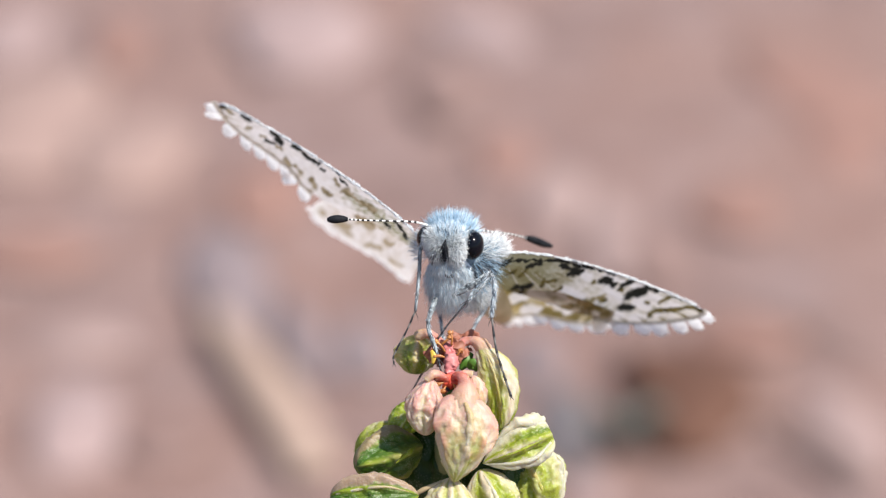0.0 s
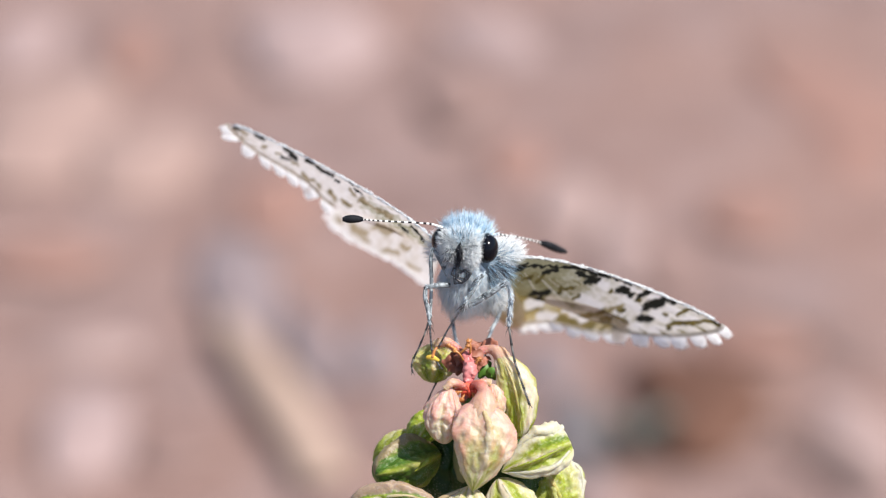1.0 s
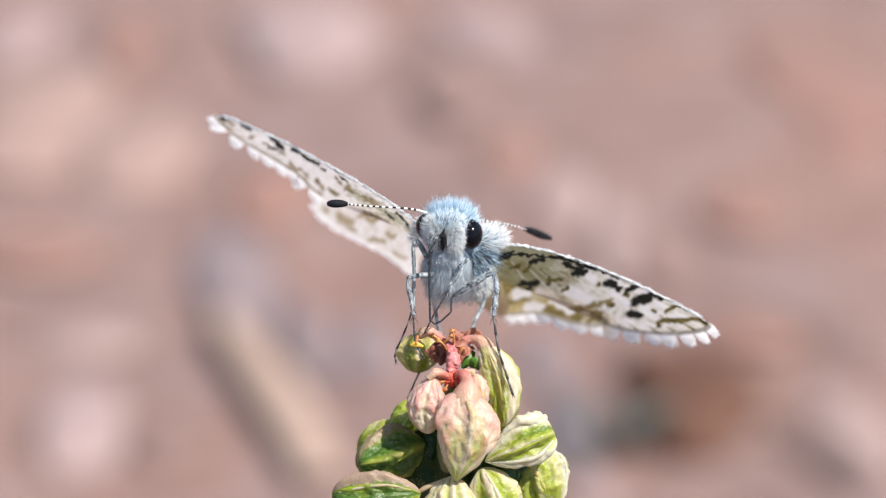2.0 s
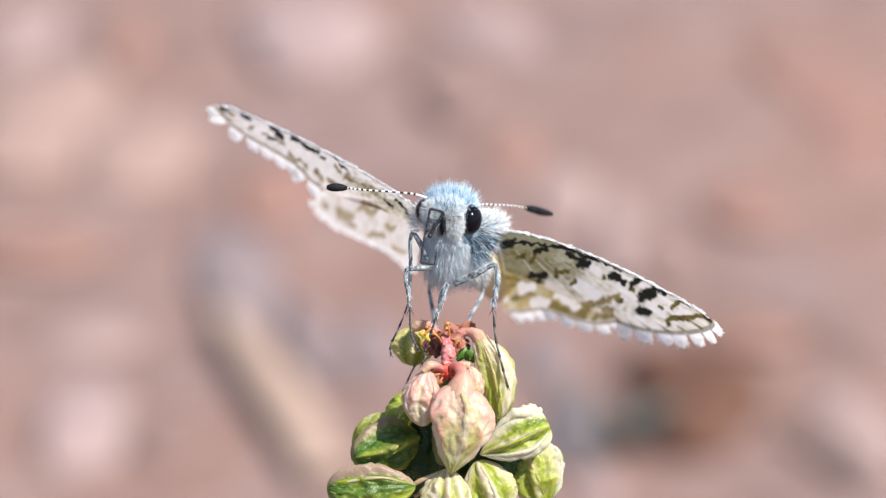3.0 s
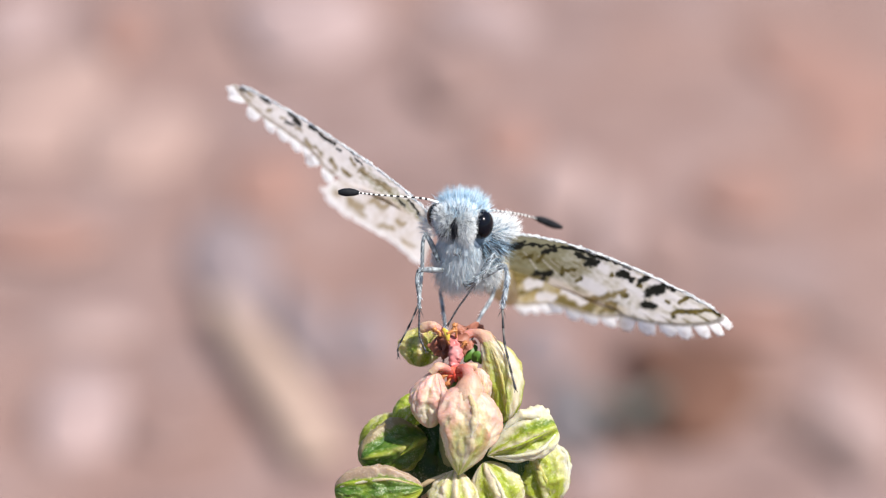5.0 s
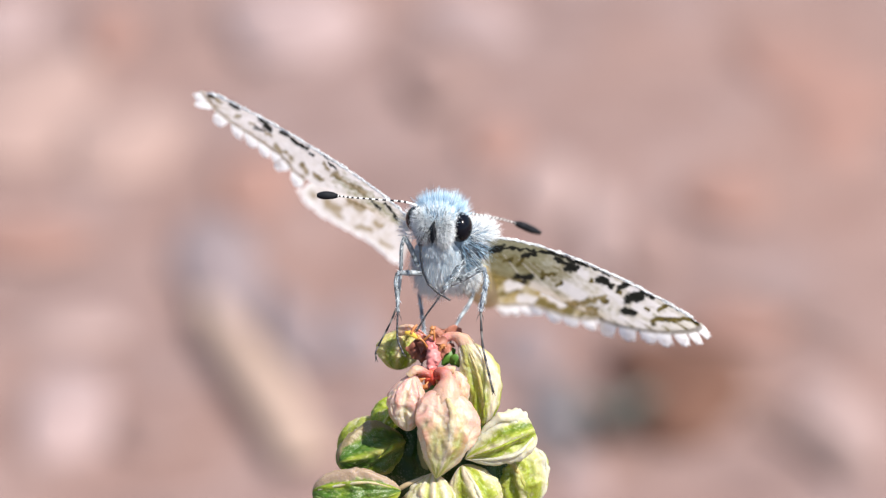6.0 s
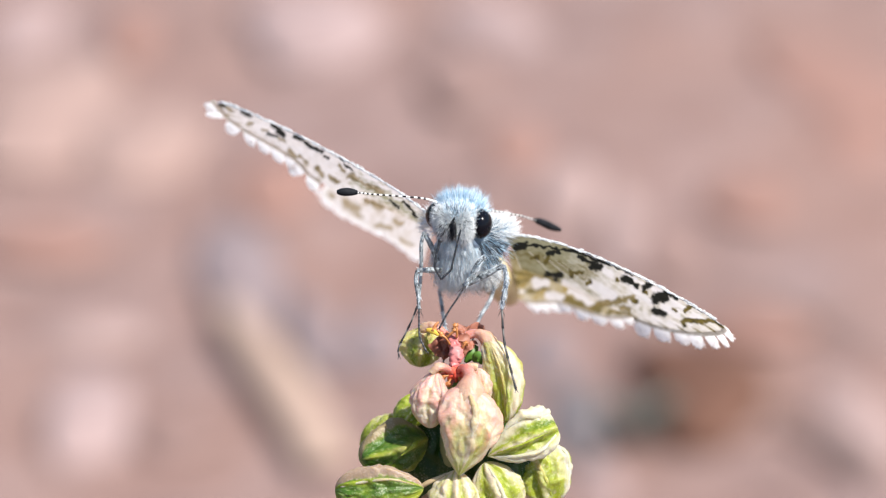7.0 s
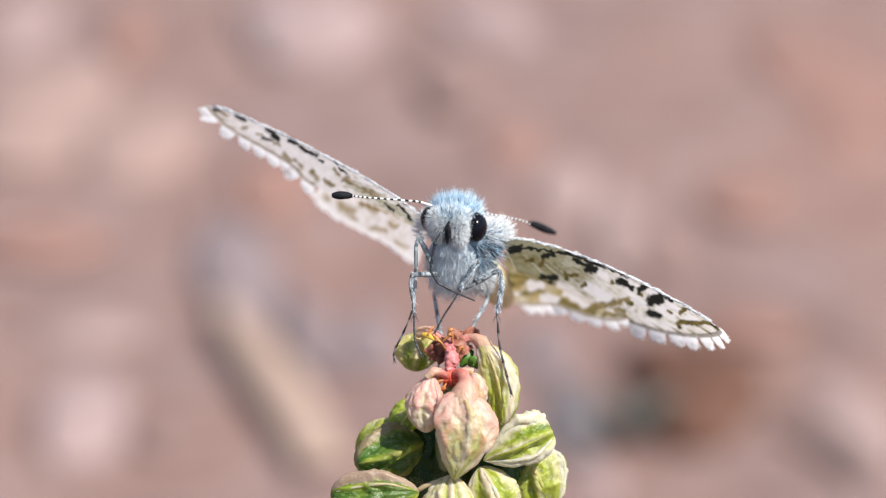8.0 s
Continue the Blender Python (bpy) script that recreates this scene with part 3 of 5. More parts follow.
low_left_pod = pod((-1.251, -0.9, -12.85), (-5.95, -0.6, -13.0), 1.22, 1.1, [(62, 0.16, 14), (45, -0.12, 10), (30, 0.08, 8), (8, -0.12, 16), (-60, 0.12, 20)], 8, 0.3, 1.0, 0.5, tip=-0.2, blush=0.1, cap=(78, 38, (0.40, 0.29, 0.21)),
                   label="green pod with a pale folded rim")
pod((0.418, -0.6, -11.911), (0.478, -0.6, -15.493), 1.42, 1.2, [(0, 0.14, 10), (16, -0.14, 8), (32, 0.10, 10), (-16, -0.14, 8), (-32, 0.10, 10), (75, 0.1, 14)], 9, 0.10, 0.26, 0.5, label="pale green ribbed pod")
low_right_pod = pod((1.985, 0.3, -11.579), (3.48, 0, -14.97), 1.45, 1.1, [(0, 0.16, 10), (28, -0.18, 14), (-28, -0.18, 14), (70, 0.12, 16)], 10, 0.06, 0.24, 0.5, label="pale lime green pod")
pod((-1.15, 2.1, -7.95), (-2.90, 2.4, -10.3), 0.80, 0.9, RIB, 11, 0.0, 0.75, 0.5, label="green pod in the shade")
pod((-2.392, 2.7, -9.293), (-4.808, 3.3, -10.94), 0.75, 0.8, RIB, 12, 0.10, 0.62, 0.5, label="pale green pod")
# inner pods fill the gaps; their overall dark green is painted-in shade
pod((0.431, 3.40, -7.988), (0.494, 3.40, -15.082), 2.7, 1.2, KEEL, 13, 0.0, 1.5, 0.5, cap=(0, 400, (0.030, 0.085, 0.008)), label="inner pod filling a gap, coloured dark green for shade")
pod((2.93, 2.1, -9.126), (3.684, 1.8, -13.975), 1.6, 1.1, KEEL, 15, 0.0, 1.3, 0.5, cap=(0, 400, (0.030, 0.085, 0.008)), label="inner pod filling a gap, coloured dark green for shade")
pod((-1.987, 4.20, -11.144), (-1.363, 4.00, -15.465), 1.9, 1.1, KEEL, 16, 0.0, 1.5, 0.5, cap=(0, 400, (0.030, 0.085, 0.008)), label="inner pod filling a gap, coloured dark green for shade")

lip(front_pod, [(0.10, -8), (0.25, -9), (0.42, -8), (0.56, -4)], [0.08, 0.20, 0.17, 0.03], (BUFF, PALE), "rib", "yellowish rib")
lip(small_pod, [(0.1, 35), (0.35, 48), (0.65, 45), (0.9, 20)], [0.04, 0.11, 0.11, 0.04], (ROSE, PALE))
lip(small_pod, [(0.1, -35), (0.35, -42), (0.65, -42), (0.9, -10)], [0.04, 0.12, 0.12, 0.04], (ROSE, PALE))
lip(tall_pod, [(0.15, 8), (0.4, 12), (0.7, 10), (0.92, 0)], [0.03, 0.09, 0.09, 0.03], (BUFF, MOSS))
lip(right_pod, [(0.25, -66), (0.5, -64), (0.75, -66), (0.95, -84)], [0.06, 0.22, 0.40, 0.34], (PALE, PALE), "lip", "pale folded lip")
lip(right_pod, [(0.08, 46), (0.35, 42), (0.65, 44), (0.93, 34)], [0.04, 0.10, 0.12, 0.05], (PALE, PALE), "lip", "pale folded lip")
lip(right_pod, [(0.12, 3), (0.4, 4), (0.7, 3), (0.9, 0)], [0.03, 0.08, 0.07, 0.03], (MOSS, MOSS), "rib")
lip(outer_pod, [(0.25, 14), (0.45, 8), (0.65, 0), (0.85, -6)], [0.05, 0.11, 0.10, 0.04], (BUFF, MOSS), "rib")
lip(outer_pod, [(0.1, -60), (0.4, -62), (0.7, -60), (0.9, -40)], [0.03, 0.10, 0.10, 0.04], (PALE, PALE))
lip(left_pod, [(0.22, 10), (0.40, 0), (0.60, -12)], [0.03, 0.15, 0.04], (MOSS, MOSS), "rib")
lip(low_left_pod, [(0.1, 26), (0.35, 30), (0.65, 30), (0.92, 25)], [0.03, 0.07, 0.08, 0.03], (BUFF, PALE))
lip(low_right_pod, [(0.1, -5), (0.35, -8), (0.6, -6), (0.85, 0)], [0.04, 0.12, 0.13, 0.05], (PALE, PALE), "rib")

for seed, (a, b, c) in enumerate([((0.848, 1.2, -4.999), (1.576, 1.26, -4.577), (2.004, 1.44, -5.191)), ((0.333, 1.02, -5.173), (0.667, 1.2, -4.575), (1.397, 1.5, -4.525)), ((0.06, 0.9, -6.014), (-0.182, 1.02, -5.476), (0.182, 1.02, -4.931)),
                                  ((-0.241, 0.66, -5.58), (0.06, 0.42, -5.027), (0.482, 0.54, -4.791)), ((0.663, 0.6, -6), (1.023, 0.36, -5.446), (1.569, 0.66, -5.218)), ((0.482, 0.48, -5.813), (0.842, 0.24, -5.14), (0.722, 0.36, -4.664)),
                                  ((-0.424, 1.02, -6.02), (-0.604, 0.9, -5.41), (-0.242, 0.84, -4.864))]):
    v, f, _ = tube([a, b, c], [0.14, 0.40, 0.08], 20, 18, None, 0.16, seed)
    v = v + np.array([[noise.noise(Vector(p) * 3.2 + Vector((k * 9, seed, 0))) * 0.20 for k in range(3)] for p in v])
    part("dried_petal", (v, f, None), BROWN, plant, "reddish brown dried petal")
for seed, (a, b) in enumerate([((-0.06, 0.12, -4.955), (0.39, -0.06, -4.528)), ((-0.24, 0, -4.89), (-0.659, -0.18, -4.523)), ((0.659, -0.12, -5.604), (0.958, -0.24, -5.24)), ((0.48, 0.06, -4.952), (0.42, -0.06, -4.288)), ((0.12, -0.06, -5.307), (-0.359, -0.24, -4.761)), ((0.239, -0.42, -6.906), (-0.238, -0.78, -7.005)), ((0.419, -0.42, -6.966), (0.715, -0.84, -7.18)), ((0.179, -0.36, -7.029), (0, -0.72, -7.366)), ((0.06, -0.42, -6.786), (-0.417, -0.78, -6.647))]):
    stem = part("anther", tube([a, (np.array(a) + np.array(b)) / 2 + np.array((0.05, -0.1, 0.05)), b], [0.07, 0.055, 0.08], 8, 8), AMBER, plant, "dried amber anther")
    part("knob", ball(b, (0.15, 0.11, 0.12), rough=0.9, rings=8, sides=10), AMBER, stem)
for a, b, c in [((-1.855, -0.3, -13.137), (-1.014, -0.66, -12.561), (-0.06, -0.78, -12.131)), ((-1.32, 0, -13.47), (-0.568, -0.36, -12.951), (0.179, -0.6, -12.567)), ((-0.569, -0.18, -12.911), (-0.239, -0.48, -12.281), (0.179, -0.6, -12.09))]:
    part("withered_stalk", tube([a, b, c], [0.10, 0.14, 0.08], 12, 10), TWIG, plant, "thin tan withered stalk")
for a, b, c in [((1.385, 0.42, -6.232), (1.623, 0.24, -5.982), (1.866, 0.36, -6.349)), ((0.42, -0.12, -7.163), (0.478, -0.48, -7.5), (0.179, -0.6, -7.911)), ((0.966, 0.72, -6.307), (1.267, 0.66, -5.822), (1.57, 0.78, -5.405))]:
    part("sepal", tube([a, b, c], [0.1, 0.36, 0.12], 12, 12, None, 0.35), LEAFY, plant, "small green sepal")

# ---- butterfly ----
BASE = (0.48, 0, -4.77)
butterfly = thing("butterfly", BASE, "checkered white and olive butterfly with blue fur on a seed head", "butterfly")

# head
part("head", ball((0.544, 0.96, 1.361), (1.28, 1.2, 1.25)), SKIN, butterfly)
part("crown_fur", join(
    coat((0.666, 1.02, 1.392), (1.15, 1.1, 1.08), 1700, 0.75, 0.014, (0.05, -0.1, 0.5), 3, 0.6, only=(0, -0.3, 1)),
    coat((0.667, 1.26, 1.758), (1.08, 0.9, 0.66), 1100, 0.95, 0.012, (0.06, 0.0, 0.6), 4, 0.7, only=(0, -0.2, 1))), FUR_BLUE, butterfly, "upright pale blue hair")
part("crown_bristle", coat((0.667, 1.2, 1.666), (1.1, 0.9, 0.8), 90, 1.25, 0.008, (0.04, 0.0, 0.6), 41, 0.7, only=(0, -0.2, 1)), FUR_DARK, butterfly, "sparse dark bristles")
part("eye", ball((1.687, 0.51, 1.175), (0.68, 0.90, 0.82)), EYE, butterfly, "glossy black eye")
part("eye", ball((-0.574, 0.78, 1.6), (0.64, 0.84, 0.72)), EYE, butterfly, "glossy black eye")
part("brow", join(
    coat((1.142, 0.18, 1.292), (0.34, 0.5, 0.72), 1000, 0.34, 0.012, (0.1, -0.5, 0.25), 6, 0.6, only=(-0.2, -1, 0.2)),
    coat((-0.45, 0.12, 1.411), (0.30, 0.42, 0.66), 950, 0.34, 0.012, (-0.25, -0.5, 0.1), 62, 0.6, only=(0, -1, 0.1)),
    coat((1.565, 0.42, 1.656), (0.55, 0.6, 0.50), 25, 0.22, 0.018, (0.15, -0.2, 0.5), 61, 0.5, only=(0, -0.4, 1))), FUR_WHITE, butterfly, "white scales round the eye")
part("palp", join(ball((0.809, -0.18, 0.929), (0.40, 0.50, 0.76), (0, 6, 0)),
                               coat((0.809, -0.18, 0.929), (0.44, 0.54, 0.84), 1900, 0.34, 0.014, (0.12, -0.35, -0.45), 7, 0.6, (0, 6, 0), (0, -1, 0.1))), FUR_WHITE, butterfly, "white brush-like palp")
part("palp", join(ball((-0.18, -0.06, 1.079), (0.38, 0.50, 0.64), (0, -4, 0)),
                              coat((-0.18, -0.06, 1.079), (0.42, 0.54, 0.72), 1800, 0.34, 0.014, (-0.12, -0.35, -0.5), 8, 0.6, (0, -4, 0), (0, -1, 0.1))), FUR_WHITE, butterfly, "white brush-like palp")
part("face_fur", join(coat((0.481, 0.18, 1.532), (0.85, 0.70, 0.62), 800, 0.5, 0.014, (0, -0.35, 0.25), 81, 0.5, only=(0, -1, 0.4))), FUR_PALE, butterfly, "pale blue face hair")
part("chin_fur", coat((0.391, 0.42, 0.211), (0.80, 0.70, 0.62), 1900, 0.60, 0.011, (0, -0.12, -0.9), 82, 0.3, only=(0, -1, 0.1)), FUR_PALE, butterfly, "pale blue chin hair")
part("palp_bristles", join(coat((-0.21, -0.24, 0.928), (0.22, 0.42, 0.40), 70, 0.42, 0.020, (-0.1, -0.4, -0.5), 91, 0.4, only=(0, -1, 0)),
                           coat((0.838, -0.3, 1.167), (0.30, 0.42, 0.40), 40, 0.40, 0.018, (0.1, -0.4, -0.4), 92, 0.4, only=(0, -1, 0))), FUR_DARK, butterfly, "dark hairs among the white of the palps")
part("mouth_bristles", join(coat((0.329, -0.54, 1.105), (0.05, 0.22, 0.40), 150, 0.62, 0.026, (-0.22, -0.3, -0.9), 9, 0.15, only=(0, -1, 0))), FUR_DARK, butterfly, "dark bristles between the palps")
part("face_bristles", join(coat((0.36, -0.12, 1.528), (0.9, 0.7, 0.5), 70, 0.55, 0.012, (0, -0.6, 0.1), 10, 0.5, only=(0, -1, 0))), FUR_DARK, butterfly)

# thorax and abdomen
part("breast", ball((0.548, 1.86, -0.335), (1.25, 1.3, 1.5)), BREAST, butterfly)
part("thorax", join(ball((1.912, 3.36, 0.524), (1.45, 2.4, 1.25), (0, 0, -20))), SKIN, butterfly)
part("breast_fur", join(
    coat((0.395, 1.5, -0.121), (1.02, 1.25, 1.30), 3400, 1.30, 0.012, (0, -0.16, -0.95), 11, 0.32, only=(0, -1, -0.1), mess=0.09),
    coat((0.394, 1.26, -1.061), (0.74, 0.9, 0.7), 1700, 1.15, 0.011, (0, -0.1, -0.9), 12, 0.34, only=(0, -1, -0.3), mess=0.10)), FUR_PALE, butterfly, "long pale blue breast hair")
part("side_fur", join(
    coat((2.021, 2.52, 0.092), (0.85, 1.2, 0.75), 190, 1.05, 0.012, (0.45, -0.1, -0.45), 13, 0.5, only=(0.6, -0.8, -0.2)),
    coat((1.528, 2.22, -0.642), (0.7, 1.0, 0.7), 110, 0.8, 0.012, (0.2, -0.1, -0.5), 14, 0.5, only=(0.4, -1, -0.4))), FUR_BLUE, butterfly, "blue-grey hair on the side")
# these dark hairs imitate the shade deep between the side hairs
part("side_gap_bristles", coat((2.0, 2.3, -0.05), (0.80, 1.1, 0.75), 170, 0.70, 0.016, (0.35, -0.1, -0.45), 131, 0.5, only=(0.6, -0.8, -0.2)), FUR_DARK, butterfly, "dark hair standing in for shaded gaps on the thorax's side")
part("shoulder_fur", join(
    coat((2.454, 2.7, 0.859), (1.05, 1.3, 0.62), 750, 0.66, 0.013, (0.45, 0.1, 0.2), 15, 0.5, only=(0.3, -0.6, 0.7)),
    coat((-0.675, 2.7, 1.135), (0.6, 1.0, 0.75), 350, 0.6, 0.015, (-0.3, 0.1, 0.2), 16, 0.5, only=(-0.5, -0.6, 0.7))), FUR_WHITE, butterfly, "long white shoulder hair")
part("abdomen", tube([(1.85, 4.5, -0.8), (2.75, 7.8, -1.9), (3.5, 12.0, -2.8), (3.9, 15.2, -3.1)], [1.1, 0.95, 0.7, 0.25], 24, 20), BELLY, butterfly, "cream and olive tan abdomen")
part("hind_breast_fur", join(ball((1.75, 4.2, -1.25), (0.95, 1.3, 0.85)),
                             coat((1.75, 4.2, -1.30), (1.0, 1.3, 0.90), 900, 0.65, 0.016, (0.1, -0.1, -0.6), 17, 0.5, only=(0, -1, -0.3))), FUR_WHITE, butterfly, "white hair under the thorax")


# antennae
def antenna(points, club, seed):
    v, f, _ = tube(points, [0.062, 0.058, 0.046, 0.046, 0.046, 0.046], 30, 8)
    # one slender shaft: white at the root, then rings of black and white
    which = [0 if i < 6 or i % 2 else 1 for i in range(30) for _ in range(8)] + [0, 0]
    ob = part("antenna", (v, f, which), [WHITE, BLACK], butterfly, "thin antenna ringed black and white", points[0])
    part("club", tube(club, [0.10, 0.19, 0.22, 0.225, 0.19, 0.10], 20, 14), BLACK, ob, "black club")
    return ob


antenna([(-0.601, 0.3, 2.316), (-1.381, 0.12, 2.522), (-2.82, 0, 2.64), (-4.016, -0.12, 2.727), (-4.853, -0.18, 2.816)], [(-4.793, -0.18, 2.816), (-5.211, -0.21, 2.845), (-5.569, -0.24, 2.844), (-5.897, -0.27, 2.844)], 1)
feeler = antenna([(1.70, 1.2, 1.91), (2.40, 2.2, 1.90), (3.29, 3.5, 1.77), (4.11, 4.8, 1.63), (4.86, 5.8, 1.42)], [(4.80, 5.8, 1.45), (5.26, 6.2, 1.30), (5.79, 6.7, 1.08), (6.32, 7.2, 0.90)], 2)


# wings: outlines as (along, across) from the hinge
LEFT_EDGE = [(1.021, -0.042), (1.003, 0.107), (0.983, 0.342), (0.928, 0.473), (0.849, 0.519), (0.763, 0.566), (0.681, 0.64), (0.613, 0.843), (0.45, 0.84), (0.25, 0.64), (0.04, 0.46)]
RIGHT_EDGE = [(1.008, -0.131), (1.025, -0.056), (0.977, 0.182), (0.898, 0.419), (0.814, 0.585), (0.725, 0.717), (0.648, 0.788), (0.579, 0.817), (0.45, 0.85), (0.25, 0.80), (0.02, 0.75)]
LEFT_HIND_EDGE = [(0.12, -0.30), (0.45, -0.50), (0.80, -0.45), (0.96, -0.20), (1.02, 0.06), (0.974, 0.27), (0.82, 0.43), (0.616, 0.48), (0.35, 0.57), (0.16, 0.80), (0.03, 1.0)]
# the other hindwing is tucked further under its forewing
RIGHT_HIND_EDGE = [(0.10, 0.10), (0.42, 0.12), (0.75, 0.04), (0.97, -0.02), (0.99, 0.12), (0.85, 0.30), (0.70, 0.39), (0.545, 0.437), (0.383, 0.50), (0.21, 0.72), (0.07, 0.86)]
OLIVE, TAN, INK, CHALK = (0.150, 0.115, 0.026), (0.38, 0.29, 0.14), (0.008, 0.011, 0.009), (0.80, 0.765, 0.75)
DUSK, BUFF_SCALE, LOBE = (0.32, 0.305, 0.190), (0.58, 0.53, 0.41), (0.94, 0.92, 0.91)
# strokes of the markings: two ends and a half width, as parts of a wing's length
RIGHT_INK = [
    (0.057, 0.038, 0.085, 0.03, 0.0122), (0.085, 0.03, 0.158, 0.019, 0.0036), (0.159, 0.02, 0.282, 0.007, 0.0033), (0.19, 0.034, 0.236, 0.021, 0.0061),
    (0.323, 0.012, 0.392, 0.017, 0.0053), (0.395, 0.019, 0.426, 0.016, 0.0129), (0.279, 0.002, 0.409, -0.001, 0.0046), (0.409, -0.001, 0.527, -0.008, 0.0046),
    (0.54, -0.008, 0.572, -0.01, 0.0076), (0.539, 0.017, 0.574, 0.016, 0.0106), (0.574, 0.016, 0.61, 0.021, 0.0076), (0.638, 0.013, 0.657, -0.009, 0.0106),
    (0.74, -0.013, 0.781, -0.014, 0.0114), (0.702, 0.029, 0.734, 0.007, 0.0182), (0.869, -0.021, 0.9, -0.021, 0.0099), (0.711, 0.068, 0.764, 0.063, 0.0106),
    (0.98, -0.016, 1.011, -0.015, 0.0091), (0.211, 0.1, 0.276, 0.083, 0.0076), (0.252, 0.095, 0.259, 0.105, 0.0091)]
RIGHT_OLIVE = [
    (0.192, 0.064, 0.197, 0.045, 0.0061), (0.307, 0.064, 0.32, 0.075, 0.0061), (0.317, 0.067, 0.359, 0.055, 0.0049), (0.395, 0.079, 0.407, 0.071, 0.0061),
    (0.514, 0.031, 0.517, 0.032, 0.0061), (0.613, 0.07, 0.631, 0.066, 0.0061), (0.855, 0.047, 0.938, 0.014, 0.0073), (0.931, 0.011, 0.974, -0.015, 0.0061),
    (0.852, -0.012, 0.84, 0.018, 0.0061), (0.848, 0.055, 0.863, 0.067, 0.0061), (0.64, 0.026, 0.659, 0.027, 0.0043), (0.785, 0.03, 0.81, 0.035, 0.0036),
    (0.125, 0.064, 0.159, 0.053, 0.0049)]
RIGHT_PATCH = [
    (0.306, 0.157, 0.376, 0.16, 0.0097), (0.376, 0.16, 0.48, 0.142, 0.017), (0.474, 0.13, 0.55, 0.091, 0.017), (0.55, 0.091, 0.608, 0.06, 0.0122),
    (0.535, 0.142, 0.62, 0.119, 0.017), (0.572, 0.106, 0.611, 0.101, 0.0122)]
RIGHT_CELLS = [
    (0.445, 0.017, 0.487, 0.025, 0.0134), (0.3, 0.107, 0.435, 0.128, 0.0182), (0.414, 0.075, 0.526, 0.081, 0.017), (0.589, 0.035, 0.692, 0.048, 0.0109),
    (0.743, 0.039, 0.816, 0.046, 0.0146), (0.878, 0.017, 0.915, 0.012, 0.0146), (0.797, 0.083, 0.838, 0.078, 0.0122), (0.783, 0.01, 0.839, 0.012, 0.0109),
    (0.88, 0.052, 0.888, 0.056, 0.0097), (0.72, 0.09, 0.757, 0.092, 0.0109), (0.677, 0.004, 0.722, -0.0, 0.0097), (0.534, 0.005, 0.628, 0.004, 0.0061)]
LEFT_INK = [
    (0.997, -0.0, 0.97, 0.005, 0.0052), (0.897, 0.001, 0.857, 0.004, 0.0073), (0.763, 0.004, 0.726, 0.003, 0.0062), (0.729, 0.011, 0.696, 0.017, 0.0093),
    (0.766, 0.033, 0.723, 0.03, 0.0041), (0.655, 0.004, 0.62, 0.001, 0.0083), (0.568, -0.005, 0.525, -0.004, 0.0052), (0.606, 0.009, 0.559, 0.011, 0.0047),
    (0.559, 0.011, 0.522, 0.008, 0.0052), (0.508, 0.016, 0.486, 0.017, 0.0052), (0.178, 0.038, 0.129, 0.041, 0.0047), (0.126, 0.02, 0.075, 0.025, 0.0047),
    (0.075, 0.025, 0.048, 0.038, 0.0047), (0.417, 0.009, 0.376, 0.017, 0.0041), (0.883, -0.019, 0.857, -0.02, 0.0026), (0.466, -0.003, 0.421, 0.003, 0.0031)]
LEFT_TAN = [
    (0.966, 0.009, 0.934, 0.013, 0.0059), (0.858, 0.026, 0.842, 0.025, 0.0083), (0.65, 0.048, 0.613, 0.062, 0.0095), (0.511, 0.056, 0.475, 0.069, 0.0107),
    (0.376, 0.034, 0.342, 0.029, 0.013), (0.291, 0.032, 0.219, 0.028, 0.0107), (0.35, 0.032, 0.291, 0.032, 0.0059), (0.723, 0.03, 0.682, 0.031, 0.0047),
    (0.452, 0.063, 0.4, 0.066, 0.0071), (0.26, 0.071, 0.186, 0.068, 0.0107), (0.117, 0.079, 0.072, 0.081, 0.0095), (0.792, 0.026, 0.77, 0.026, 0.0047),
    (0.602, 0.05, 0.557, 0.057, 0.0059), (0.434, 0.022, 0.402, 0.029, 0.0059)]
HIND_OLIVE_RIGHT = [
    (0.131, 0.162, 0.231, 0.112, 0.0143), (0.243, 0.183, 0.32, 0.115, 0.0163), (0.32, 0.115, 0.389, 0.115, 0.0143), (0.505, 0.116, 0.619, 0.114, 0.0204),
    (0.619, 0.114, 0.784, 0.086, 0.0305), (0.769, 0.066, 0.877, -0.001, 0.0285), (0.877, -0.001, 0.959, -0.051, 0.0204), (0.873, 0.082, 1.002, 0.041, 0.0305),
    (0.918, 0.022, 0.98, 0.014, 0.0204), (0.315, 0.234, 0.395, 0.205, 0.0143), (0.428, 0.18, 0.531, 0.155, 0.0122), (0.102, 0.096, 0.352, 0.059, 0.0122)]
HIND_WHITE_RIGHT = [
    (0.263, 0.098, 0.356, 0.079, 0.0285), (0.402, 0.135, 0.496, 0.109, 0.0265), (0.182, 0.202, 0.224, 0.192, 0.0183), (0.878, 0.041, 0.909, 0.033, 0.0143),
    (0.537, 0.062, 0.722, 0.065, 0.0244), (0.687, 0.143, 0.739, 0.138, 0.0143), (0.829, 0.116, 0.859, 0.112, 0.0122)]
HIND_TAN_LEFT = [
    (0.959, 0.015, 0.908, 0.009, 0.0334), (0.808, 0.027, 0.642, 0.029, 0.031), (1.025, -0.011, 0.943, -0.009, 0.0191), (0.472, 0.079, 0.342, 0.061, 0.0215),
    (0.608, -0.024, 0.452, -0.021, 0.0215), (0.332, 0.01, 0.259, 0.014, 0.0167), (0.665, 0.065, 0.587, 0.062, 0.0143), (0.224, 0.102, 0.124, 0.098, 0.0143)]


